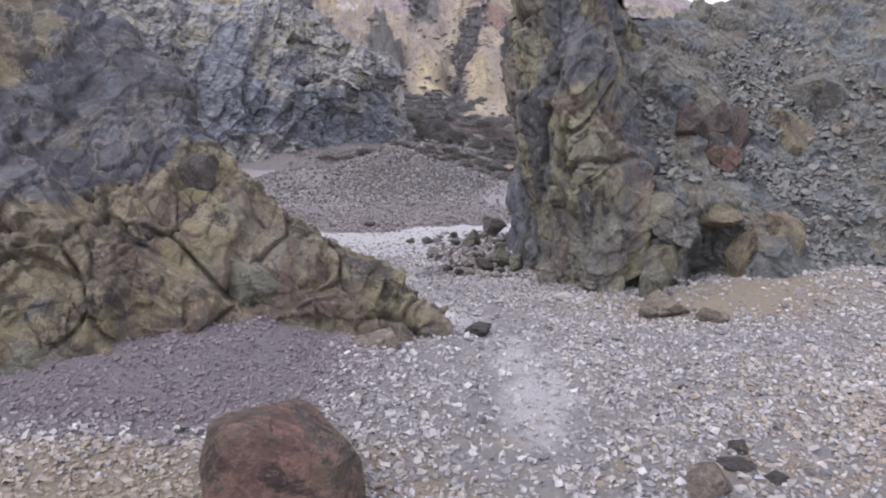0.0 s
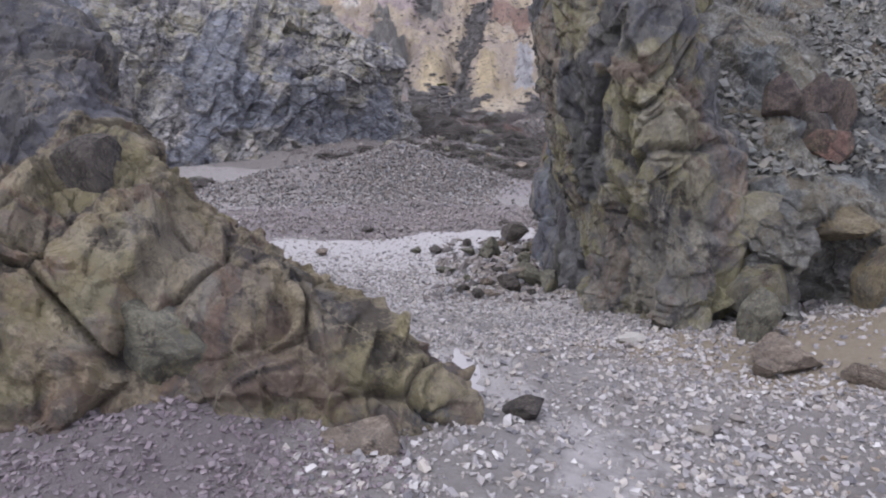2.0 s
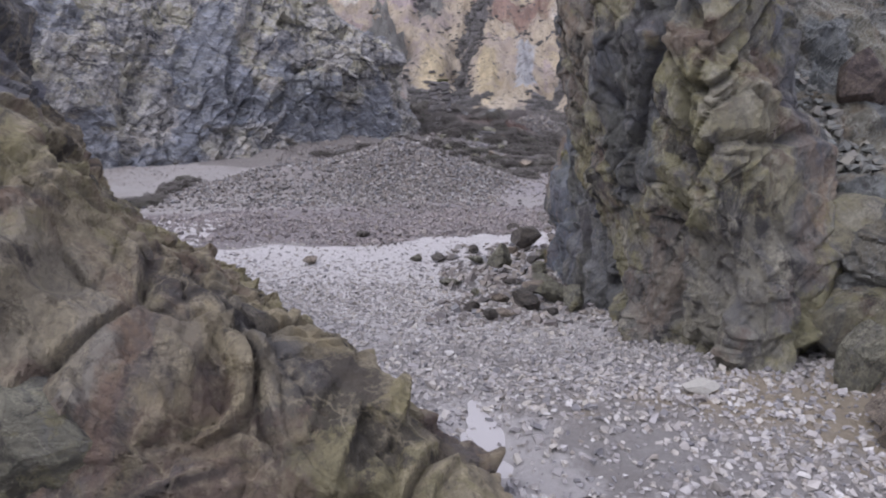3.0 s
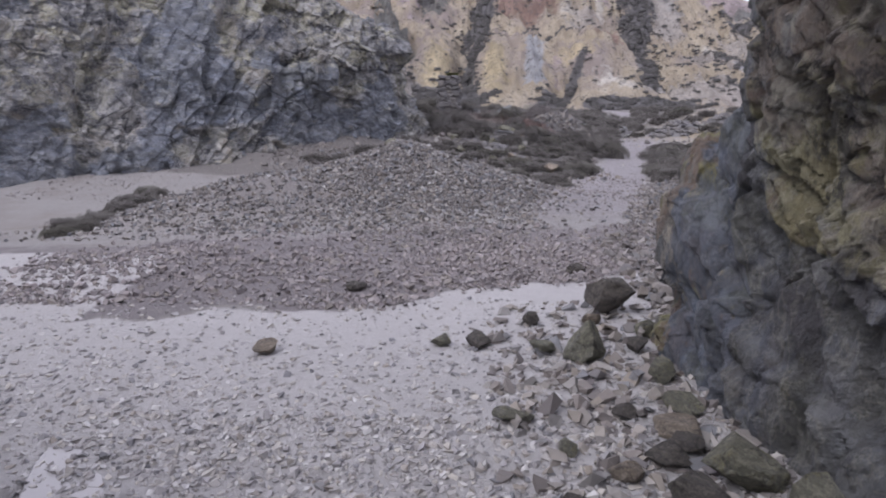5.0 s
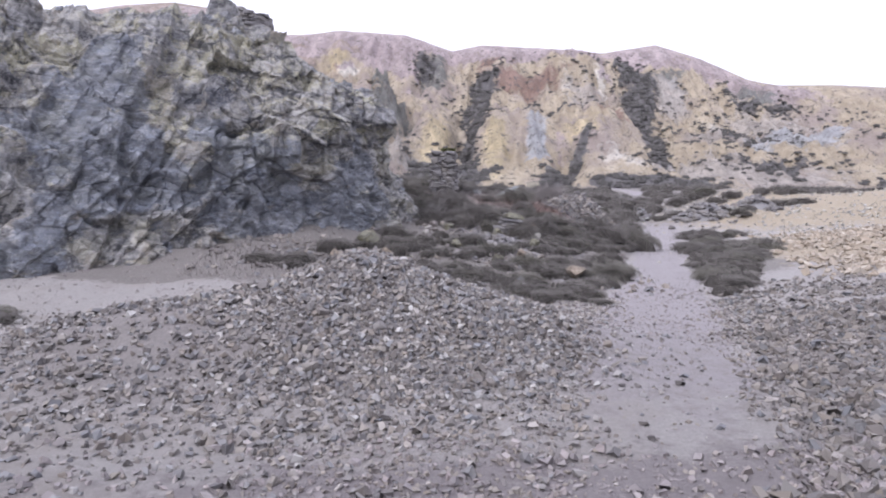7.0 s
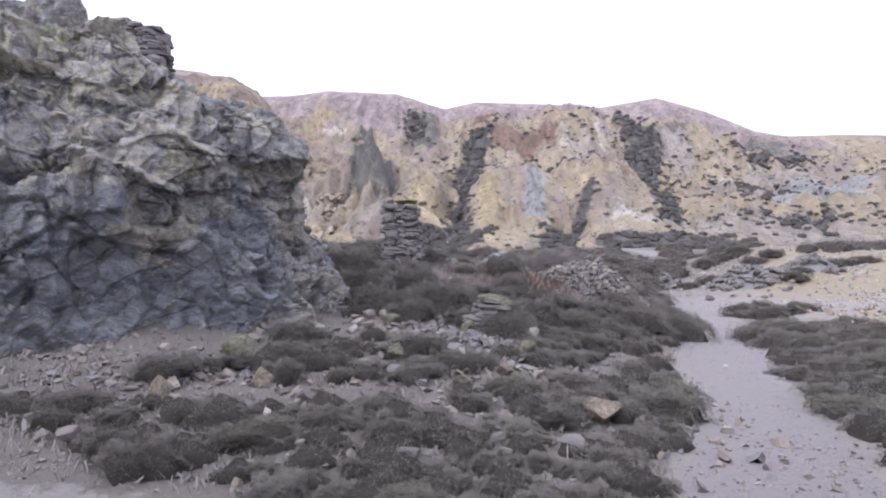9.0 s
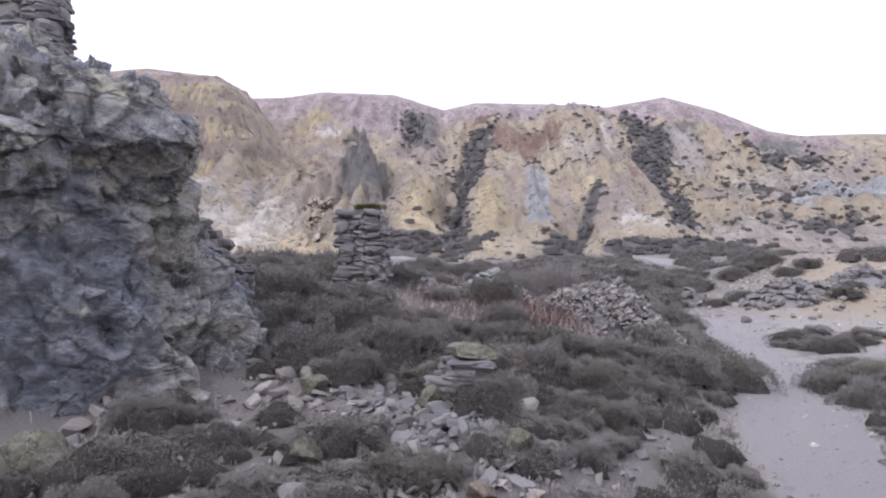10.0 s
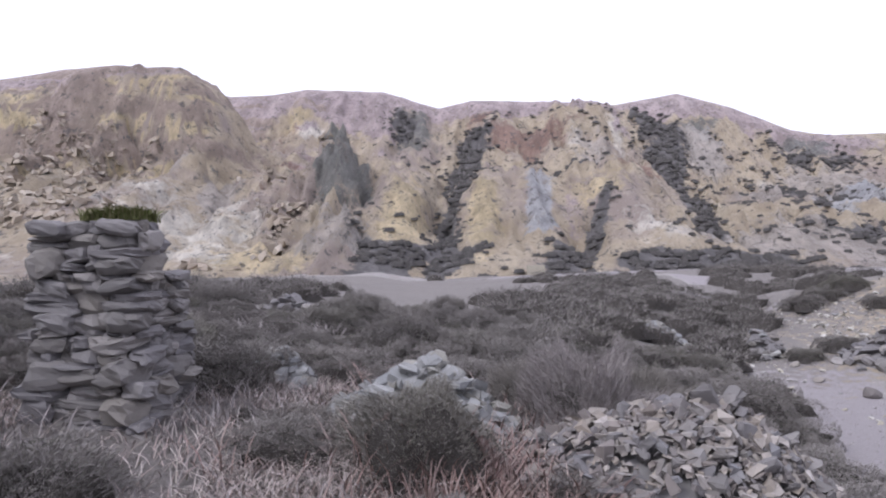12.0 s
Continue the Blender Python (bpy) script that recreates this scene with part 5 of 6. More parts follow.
def dry_wall(owner, x0, x1, y0, y1, z0, tops, seed, lean=0.02, along=0, stones=SLABS, big=1.0, course=1.0):
    """Courses of slabs round a packed core; tops: (share along x or y, height) pairs of the broken top."""
    rng = random.Random(seed)
    part("core", core_block("core", x0 + 0.16 + lean * 1.2, x1 - 0.16 - lean * 1.2, y0 + 0.16 + lean * 1.2, y1 - 0.16 - lean * 1.2, z0, min(h for _, h in tops) - 0.06), owner, "packed earth and small stones")
    z, layer = z0, 0
    top = max(h for _, h in tops)
    while z < top:
        c = course * rng.choice((0.06, 0.09, 0.12, 0.15, 0.17))
        inset = lean * (z - z0)
        for (ax, ay, bx, by, heading) in ((x0, y0, x1, y0, 0), (x1, y0, x1, y1, 90), (x1, y1, x0, y1, 180), (x0, y1, x0, y0, 270)):
            length = whole = math.hypot(bx - ax, by - ay)
            s = 0.24 * course * ((heading // 90 + layer) % 2)
            length -= s
            while s < length - 0.05:
                w = min(rng.uniform(0.12, 0.4) * (1.25 if c > 0.1 * course else 0.75) * big, length - s)
                u = (s + w / 2) / whole
                x, y = ax + (bx - ax) * u, ay + (by - ay) * u
                share = (y - y0) / (y1 - y0) if along else (x - x0) / (x1 - x0)
                limit = np.interp(share, [p for p, _ in tops], [h for _, h in tops])
                if z + c * 0.5 < limit + rng.uniform(-0.04, 0.04) and w > 0.07:
                    nx, ny = -(by - ay) / whole, (bx - ax) / whole
                    deep = course * rng.uniform(0.24, 0.34)
                    q = deep / 2 + inset + rng.uniform(-0.05, 0.05)
                    piles = ((0.5, 1.0),) if c < 0.1 * course or rng.random() < 0.55 else ((0.3, 0.6), (0.8, 0.4)) if rng.random() < 0.6 else ((0.22, 0.4), (0.7, 0.6))
                    for mid, share in piles:
                        part("stone", rng.choice(stones), owner, "", pose(x + nx * q + rng.uniform(-0.02, 0.02), y + ny * q, z + c * mid, rng.uniform(-6, 6), rng.uniform(-7, 7), heading + rng.uniform(-9, 9)) @ Matrix.Diagonal((w * rng.uniform(1.0, 1.16), deep, c * share * 1.28, 1)))
                s += w
        z += c
        layer += 1


def ruin(name, label, x, y):
    ob = new(name)
    return tagged(ob, label, "ruin")


pier = ruin("stone_pier", "dry-stone ruined pier of dark flat slabs, grass on top", -1.6, 36.1)
dry_wall(pier, -2.2, -1.1, 35.8, 36.85, 1.1, [(0, 3.44), (0.5, 3.46), (0.62, 3.08), (1, 3.02)], 3, 0.05, 1, BULGING, 1.1, 1.15)

stone("boulder", "pale grey block standing beside the heather", 1.45, 30.6, 0.27, 0.22, 0.34, PALE, 145, 20, 4)
stub = ruin("wall_stub", "leaning stub of dry-stone wall among heather", 0.6, 31.0)
dry_wall(stub, 0.2, 1.1, 30.75, 31.45, 0.1, [(0, 0.6), (0.3, 0.85), (0.55, 1.08), (0.8, 1.05), (1, 0.7)], 8, 0.1, 0, ROUNDED, 1.3)
stone("slab", "large lichened slab resting on the wall stub", 0.72, 31.12, 0.66, 0.5, 0.26, OLIVE, 143, 25, 15, 0, z=0.98)
stone("slab", "lichened slab leaning on the wall stub", 0.3, 30.75, 0.5, 0.4, 0.3, OLIVE, 144, 70, 14, 0, z=0.45)

remnant = ruin("wall_remnant", "stepped remnant of dry-stone wall against the crag", -4.0, 34.1)
dry_wall(remnant, -4.7, -3.3, 33.75, 34.45, 0.9, [(0, 3.4), (0.4, 3.0), (0.6, 2.6), (1, 2.1)], 21, 0.02)

far_ruin = ruin("ruined_tower", "broken square ruin of dark stone on the crag top", -9.4, 37.4)
dry_wall(far_ruin, -10.3, -8.5, 36.0, 36.9, 6.6, [(0, 9.0), (0.5, 8.9), (0.8, 8.75), (1, 8.6)], 14, 0.0, 0, SLABS, 1.8, 1.5)


def heap(name, label, cx, cy, rx, ry, high, n, meshes, seed, size=(0.12, 0.34), thick=(0.04, 0.11), tilt=22):
    """A pile of slabs: the low ones on the ground, the others on those below."""
    rng = random.Random(seed)
    owner = tagged(new(name), label, "stone heap")
    for k in range(n):
        a, r = rng.uniform(0, 2 * math.pi), rng.random() ** 0.75
        x, y = cx + rx * r * math.cos(a), cy + ry * r * math.sin(a)
        z = at(x, y) + high * (1 - r) ** 1.1 * rng.uniform(0.8, 1.0)
        w = rng.uniform(*size)
        part("stone", rng.choice(meshes), owner, "", pose(x, y, z, rng.gauss(0, tilt), rng.gauss(0, tilt), rng.uniform(0, 360)) @ Matrix.Diagonal((w, w * rng.uniform(0.5, 0.9), rng.uniform(*thick), 1)))
    bm = bmesh.new()
    bmesh.ops.create_icosphere(bm, subdivisions=3, radius=1.0)
    for v in bm.verts:
        q = v.co.copy()
        r = min(1.0, math.hypot(q.x, q.y))
        v.co = Vector((cx + q.x * rx, cy + q.y * ry, at(cx + q.x * rx, cy + q.y * ry) - 0.08 + (1 - r) ** 1.1 * high * 0.88 * (q.z > 0)))
    me = bpy.data.meshes.new("core")
    bm.to_mesh(me)
    bm.free()
    me.materials.append(RUBBLE)
    part("core", me, owner, "earth and small rubble")
    return owner


heap("rubble_heap", "heap of grey slabs from a fallen wall beside the path", 3.75, 36.3, 2.1, 1.3, 1.2, 300, SLABS, 5, (0.1, 0.27), (0.03, 0.09), 40)
heap("fallen_wall", "tumbled pale grey wall stones in bracken", 1.2, 37.0, 1.0, 0.65, 0.6, 190, WHITES, 6, (0.12, 0.36), (0.05, 0.14))
heap("fallen_wall", "few pale wall stones showing through bracken", -0.55, 37.6, 0.5, 0.35, 0.35, 40, WHITES, 7, (0.12, 0.3), (0.06, 0.16))
heap("stone_scatter", "tumbled pale stones below the wall stub", 0.4, 29.9, 1.5, 1.2, 0.16, 130, SLABS + ROUNDED[:4], 9, (0.07, 0.32), (0.04, 0.16), 30)
heap("rubble_heap", "low heap of dark stones on open ground", 12.0, 46.9, 1.7, 1.2, 0.6, 110, SLABS, 10, (0.2, 0.5), (0.08, 0.2))
heap("rubble_heap", "small dark heap of stones on the ochre rise", 15.2, 47.6, 1.3, 0.8, 0.7, 80, SLABS, 17, (0.2, 0.5), (0.08, 0.2))
heap("rubble_heap", "low broken heap of stones beyond the heather", 10.2, 58.0, 1.6, 1.0, 0.5, 60, SLABS, 12, (0.2, 0.5), (0.08, 0.2))

heap("rubble_heap", "low dark line of fallen wall stones in heather", -2.4, 43.7, 0.9, 0.5, 0.45, 90, SLABS, 13, (0.12, 0.3), (0.05, 0.12))
heap("stone_scatter", "pale stones in a gap of the heather", 6.2, 48.1, 1.0, 0.8, 0.3, 60, WHITES, 15, (0.15, 0.4), (0.08, 0.18))
heap("rubble_heap", "stack of fallen slabs at the edge of the heather", 9.3, 49.2, 0.6, 0.9, 0.8, 60, SLABS + WHITES, 16, (0.2, 0.5), (0.08, 0.16))
pile = np.random.default_rng(127).normal(0, 0.42, (3200, 2))
pile = pile[np.hypot(pile[:, 0], pile[:, 1]) < 1]
fall = np.hypot(pile[:, 0], pile[:, 1])
pile = np.column_stack([3.75 + 2.1 * pile[:, 0], 36.3 + 1.3 * pile[:, 1]])
pile = np.column_stack([pile, land(pile[:, 0], pile[:, 1]) + 1.2 * 0.92 * (1 - fall) ** 1.1])
shards("small_rubble", pile, 0.05, 0.6, 34, RUBBLE, "small broken stones filling the heap of slabs", 128, 0.1, 0.5)
hut = tagged(new("stone_hut", core_block("stone_hut", 4.4, 5.5, 72.0, 73.0, 1.7, 3.15)), "small pale block-built hut at the foot of the hill", "hut")
hut.data.materials[0] = PALE
shards("bank_stones", strew(3200, 6.8, 15.0, 25.0, 40.0, lambda x, y: step(x - path_mid(y), 3.0, 5.0) * (0.15 + 0.85 * step(n2(x, y, 0.4, 3, 95), -0.1, 0.3)), 133), 0.075, 0.6, 24, TANCHIP, "brown broken stones on the bank beside the path", 134)
shards("track_grit", strew(5000, -12.0, 5.0, 20.5, 27.2, lambda x, y: 0.35 + 0.65 * step(n2(x, y, 0.5, 3, 96), -0.2, 0.4), 121), 0.02, 0.6, 22, PINK, "fine grey grit below the crag", 122)
shards("heap_grit", strew(4000, 11.0, 34.0, 40.0, 56.0, lambda x, y: 0.2 + 0.8 * step(n2(x, y, 0.3, 3, 97), 0.0, 0.4), 123), 0.06, 0.6, 24, PALE, "buff stones on the ochre spoil", 124)


hill_pts = np.random.default_rng(125).uniform((-48, 70), (-12, 90), (2600, 2))
hill_pts = hill_pts[n2(hill_pts[:, 0], hill_pts[:, 1], 0.12, 3, 68) > -0.15]
hill_pts = np.column_stack([hill_pts, hill_height(hill_pts[:, 0], hill_pts[:, 1])])
shards("hill_boulders", hill_pts, 0.28, 0.7, 26, TANCHIP, "boulders and broken rock below the domed cliff", 126, 0.1, 0.6)


# larger loose stones lying on the slope, the mound and the flat
LOOSE = stone_material("loose_stone", [(0.11, 0.10, 0.10), (0.20, 0.178, 0.165), (0.16, 0.148, 0.148), (0.26, 0.235, 0.205), (0.19, 0.165, 0.155), (0.30, 0.28, 0.26)], island=False)
SHAPES = [cut_stone("loose_stone", 700 + k, LOOSE, 12, 0.05, 2) for k in range(9)]


def loose_stones(n, x0, x1, y0, y1, keep, size, label, group, seed):
    rng = random.Random(seed)
    for x, y, z in strew(n, x0, x1, y0, y1, keep, seed):
        w = rng.uniform(*size)
        ob = new("loose_stone", rng.choice(SHAPES))
        ob.matrix_basis = pose(x, y, z - 0.12 * w, rng.uniform(-14, 14), rng.uniform(-14, 14), rng.uniform(0, 360)) @ Matrix.Diagonal((w, w * rng.uniform(0.6, 0.95), w * rng.uniform(0.4, 0.75), 1))
        tagged(ob, label, "rock", group)


loose_stones(80, 1.0, 7.5, 11.6, 18.5, lambda x, y: np.clip(1.3 - np.hypot((x - 2.6) / 1.8, (y - 13.6) / 2.2), 0, 1), (0.09, 0.24), "angular brown stone on the slope by the path", "stones on the slope", 801)
loose_stones(50, -5.0, 1.5, 16.5, 22.5, lambda x, y: bump(x, y, -1.8, 19.6, 1.8, 1.7), (0.08, 0.2), "dark brown stone on the rubble mound", "stones on the mound", 802)
loose_stones(18, -5.5, 1.2, 12.3, 16.0, lambda x, y: 0.5 + 0 * x, (0.06, 0.13), "small grey stone on the pinkish flat", "stones on the flat", 803)
loose_stones(24, 0.8, 4.5, 2.0, 6.5, lambda x, y: 0.5 + 0 * x, (0.05, 0.11), "small angular stone in the gravel", "stones in the gravel", 804)
loose_stones(36, -7.5, 3.4, 25.6, 30.5, lambda x, y: 0.5 + 0 * x, (0.12, 0.36), "lichened stone between heather bushes", "stones in the heather", 805)
loose_stones(75, -3.0, 1.1, 29.6, 32.2, lambda x, y: 0.15 + 0.85 * bump(x, y, -1.2, 30.6, 1.4, 0.9), (0.1, 0.3), "rounded grey stone in a gap of the heather", "stones in the heather", 806)
loose_stones(18, 9.0, 15.5, 44.6, 48.6, lambda x, y: 0.1 + 0.9 * step(n2(x, y, 0.5, 3, 99), 0.0, 0.3), (0.15, 0.5), "dark stone lying on the ochre rise", "stones on the ochre rise", 807)


# ---- heather, bracken, grass ----
def plant_material(name, colours, island=True):
    m, t, b = nodes(name)
    r = t.nodes.new("ShaderNodeNewGeometry").outputs["Random Per Island"]
    cr = t.nodes.new("ShaderNodeValToRGB")
    e = cr.color_ramp.elements
    while len(e) < len(colours):
        e.new(0.5)
    for k, col in enumerate(colours):
        e[k].position, e[k].color = k / (len(colours) - 1), (*col, 1)
    link(t, r, cr.inputs[0])
    o = t.nodes.new("ShaderNodeObjectInfo").outputs["Random"]
    c = mix(t, cr.outputs[0], (0.165, 0.165, 0.12), mix_value(t, ramp(t, o, 0.6, 1.0), 0.4))
    link(t, c, b.inputs["Base Color"])
    b.inputs["Roughness"].default_value = 0.9
    b.inputs["Specular IOR Level"].default_value = 0.1
    return m


HEATHER = plant_material("heather_sprigs", [(0.152, 0.142, 0.135), (0.22, 0.203, 0.194), (0.18, 0.172, 0.150), (0.265, 0.243, 0.235), (0.20, 0.183, 0.177)])
BRACKEN = plant_material("dead_bracken", [(0.29, 0.215, 0.20), (0.41, 0.34, 0.32), (0.25, 0.21, 0.20), (0.54, 0.475, 0.445), (0.36, 0.315, 0.295), (0.29, 0.27, 0.23)])
RUSTFERN = plant_material("rusty_bracken", [(0.23, 0.15, 0.135), (0.31, 0.235, 0.21), (0.19, 0.135, 0.125), (0.40, 0.33, 0.30)])
TWIGS = plant_material("bare_twigs", [(0.25, 0.225, 0.225), (0.32, 0.29, 0.285), (0.20, 0.18, 0.178), (0.36, 0.33, 0.31)])
GRASS = plant_material("rough_grass", [(0.10, 0.12, 0.04), (0.15, 0.16, 0.07), (0.20, 0.19, 0.10)])


def sprig_quads(n, r, h, seed, length, width):
    """Small upright sprigs over a dome of radius r and height h."""
    rng = np.random.default_rng(seed)
    a, q = rng.uniform(0, 2 * np.pi, n), np.sqrt(rng.uniform(0, 1, n))
    lump = 1 + 0.45 * vnoise(np.stack([np.cos(a) * q * 3.2, np.sin(a) * q * 3.2, np.full(n, seed * 1.7)], 1), seed) + 0.13 * vnoise(np.stack([np.cos(a) * q * 7.5, np.sin(a) * q * 7.5, np.full(n, seed * 1.3)], 1), seed + 3)
    x, y = r * q * np.cos(a) * lump, r * q * np.sin(a) * lump
    z = h * np.sqrt(np.clip(1 - q ** 2.4, 0, 1)) * lump * rng.uniform(0.78, 1.04, n)
    up = np.stack([x / r * 0.9, y / r * 0.9, np.full(n, 0.8)], 1) + rng.normal(0, 0.4, (n, 3))
    up /= np.linalg.norm(up, axis=1, keepdims=True)
    side = np.cross(up, rng.normal(0, 1, (n, 3)))
    side /= np.maximum(np.linalg.norm(side, axis=1, keepdims=True), 1e-6)
    base = np.stack([x, y, z], 1) - up * length * 0.4
    ln = (length * rng.uniform(0.6, 1.4, n))[:, None]
    w = (width * rng.uniform(0.6, 1.3, n))[:, None]
    return np.stack([base - side * w, base + side * w, base + up * ln], 1)


def sprig_mesh(name, v, material):
    n, k = v.shape[:2]
    return mesh_from(name, v.reshape(-1, 3), np.arange(n * k).reshape(n, k), material)


def dome_mesh(name, r, h, seed, material, sides=(7, 18)):
    nu, nv = sides
    q, a = np.meshgrid(np.linspace(0.02, 1, nu), np.linspace(0, 2 * np.pi, nv, endpoint=False), indexing="ij")
    lump = 1 + 0.45 * vnoise(np.stack([np.cos(a) * q * 3.2, np.sin(a) * q * 3.2, np.full(q.shape, seed * 1.7)], -1).reshape(-1, 3), seed).reshape(q.shape)
    v = np.stack([r * q * np.cos(a) * lump * 0.93, r * q * np.sin(a) * lump * 0.93, h * 0.76 * np.sqrt(np.clip(1 - q ** 2.4, 0, 1)) * lump - 0.06 * (q > 0.97)], -1)
    return mesh_from(name, v.reshape(-1, 3), grid_faces(nu, nv, True), material, True)


# Fill under the sprigs: shade between them is put into this dark colour.
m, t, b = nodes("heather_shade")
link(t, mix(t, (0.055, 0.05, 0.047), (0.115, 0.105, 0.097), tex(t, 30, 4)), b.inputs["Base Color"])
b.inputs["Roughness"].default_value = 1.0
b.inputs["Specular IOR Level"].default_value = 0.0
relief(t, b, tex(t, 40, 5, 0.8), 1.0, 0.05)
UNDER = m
m, t, b = nodes("hill_scrub")
link(t, mix(t, (0.10, 0.095, 0.094), (0.19, 0.18, 0.172), tex(t, 3, 6, 0.75)), b.inputs["Base Color"])
b.inputs["Roughness"].default_value = 1.0
b.inputs["Specular IOR Level"].default_value = 0.0
relief(t, b, tex(t, 4, 6, 0.8), 1.0, 0.4)
HILLSTEMS = m
BUSHES = []
for k in range(6):
    ob = new("heather_bush")
    part("stem_tangle", dome_mesh("stem_tangle", 0.48, 0.44, k + 2, UNDER), ob, "dome for the stem tangle, shade put into its dark colour")
    part("foliage", sprig_mesh("foliage", sprig_quads(17000, 0.5, 0.5, k + 2, 0.034, 0.0034), HEATHER), ob, "grey-brown winter foliage")
    tagged(ob, "low rounded heather bush, grey-brown in winter", "heather", "heather bushes along the path")
    BUSHES.append(ob)


def heather_here(x, y):
    """How likely a bush is: banks beside the path, thinner where stones and trods lie bare."""
    d = x - path_mid(y)
    half = path_half(y)
    left = step(-d, half + 0.25, half + 0.5) * step(y, 24.2, 24.7) * step(x - np.interp(y, [24, 25.0, 26.0, 27, 28, 31.5, 34, 36, 44], [-0.2, -2.5, -5.5, -6.5, -4.0, -2.2, -3.4, -4.4, -8.0]), 0, 0.5)
    bare = 0.85 * bump(x, y, 0.3, 29.8, 0.9, 1.1) + 0.8 * bump(x, y, 2.2, 27.3, 0.8, 0.5) + 1.1 * bump(x, y, -1.3, 30.4, 1.6, 1.0) + bump(x, y, -1.6, 36.1, 0.9, 0.8) + bump(x, y, 3.3, 36.3, 1.2, 0.9) + bump(x, y, 1.2, 37, 0.9, 0.6)
    lane = np.interp(x, [-8, -4, -1.2, 0.8, 2.3, 3.2, 4.2], [26.9, 27.2, 27.9, 28.7, 29.6, 30.9, 32.0]) + 0.25 * n2(x, y, 0.6, 2, 99)
    trod = (1 - step(np.abs(y - lane), 0.35, 0.7)) + 0.4 * step(n2(x, y, 0.6, 3, 98), 0.05, 0.3) * (1 - step(y, 27.4, 28.4))
    left = left * np.clip(1 - bare - trod, 0, 1) * (1 - 0.96 * step(y + 0.8 * step(x, -1.6, -0.8), 34.9, 35.6) * (1 - step(y, 37.4, 38.4)) * (1 - step(x, 3.0, 4.2))) * (1 - step(y, 43, 45))
    right = step(d, half + 0.25, half + 0.5) * (1 - step(d - half - np.interp(y, [26, 30, 36], [0.9, 2.0, 3.2]), -0.3, 0.3)) * step(y, 25.6, 26.4) * (1 - step(y, 35.8, 37.0))
    return np.maximum(left, right)


def plant_bushes():
    rng = random.Random(77)
    placed, tries = [], 0
    while len(placed) < 320 and tries < 14000:
        tries += 1
        y = rng.uniform(24.2, 45)
        x = rng.uniform(-8, 13)
        if rng.random() > float(heather_here(np.array([x]), np.array([y]))[0]):
            continue
        s = rng.choice((0.6, 0.8, 1.0, 1.3, 1.5)) * (0.8 if y < 32.0 else 1.15)
        if any((x - px) ** 2 + (y - py) ** 2 < (0.33 * (s + ps)) ** 2 for px, py, ps in placed):
            continue
        placed.append((x, y, s))
    for k, (x, y, s) in enumerate(placed):
        m = pose(x, y, at(x, y) - 0.07 * s, rng.uniform(-6, 6), rng.uniform(-6, 6), rng.uniform(0, 360)) @ Matrix.Diagonal((s * rng.uniform(0.85, 1.25), s * rng.uniform(0.85, 1.2), s * rng.uniform(0.55, 0.95) * (0.62 if x > path_mid(y) else 0.72 if y < 29.5 else 0.85), 1))
        if k < len(BUSHES):
            BUSHES[k].matrix_basis = m
        else:
            b = copy_thing(BUSHES[k % len(BUSHES)], pose(0, 0, 0))
            b.matrix_basis = m


plant_bushes()
CLUMPS = [(9.6, 41.1, 1.1), (10.3, 41.4, 0.9), (9.7, 39.3, 1.2), (10.5, 39.6, 1.0), (11.3, 40.6, 1.1), (9.0, 40.2, 0.8), (7.6, 35.3, 1.1), (8.3, 35.0, 1.3), (8.0, 36.0, 0.9), (10.0, 47.9, 1.0), (11.2, 48.4, 1.2), (13.8, 46.2, 1.1), (14.4, 46.8, 0.8), (16.9, 49.0, 1.3), (17.6, 49.4, 1.1), (18.7, 49.6, 1.2), (13.0, 54.4, 1.5), (14.0, 54.8, 1.3), (15.1, 55.2, 1.6), (15.4, 56.6, 1.4), (15.0, 53.1, 1.2), (16.2, 53.6, 1.3), (12.4, 46.0, 0.6)]
for k, (x, y, s) in enumerate(CLUMPS):
    b = copy_thing(BUSHES[k % 6], pose(0, 0, 0))
    b.matrix_basis = pose(x, y, at(x, y) - 0.06, 0, 0, 71 * k) @ Matrix.Diagonal((s * 1.25, s, s * 0.6, 1))
    tagged(b, "low dark clump of heather on the open ochre rise", group="heather on the rise")
for k in range(14):
    u = k / 13
    x, y = -7.3 - 1.2 * u + 0.25 * math.sin(k * 2.3), 16.2 + 5.6 * u
    b = copy_thing(BUSHES[k % 6], pose(0, 0, 0))
    b.matrix_basis = pose(x, y, at(x, y) - 0.06, 0, 0, 67 * k) @ Matrix.Diagonal((0.7, 0.55 + 0.02 * k, 0.4, 1))
    tagged(b, "low dark heather along the edge of the flat", group="heather along the flat")


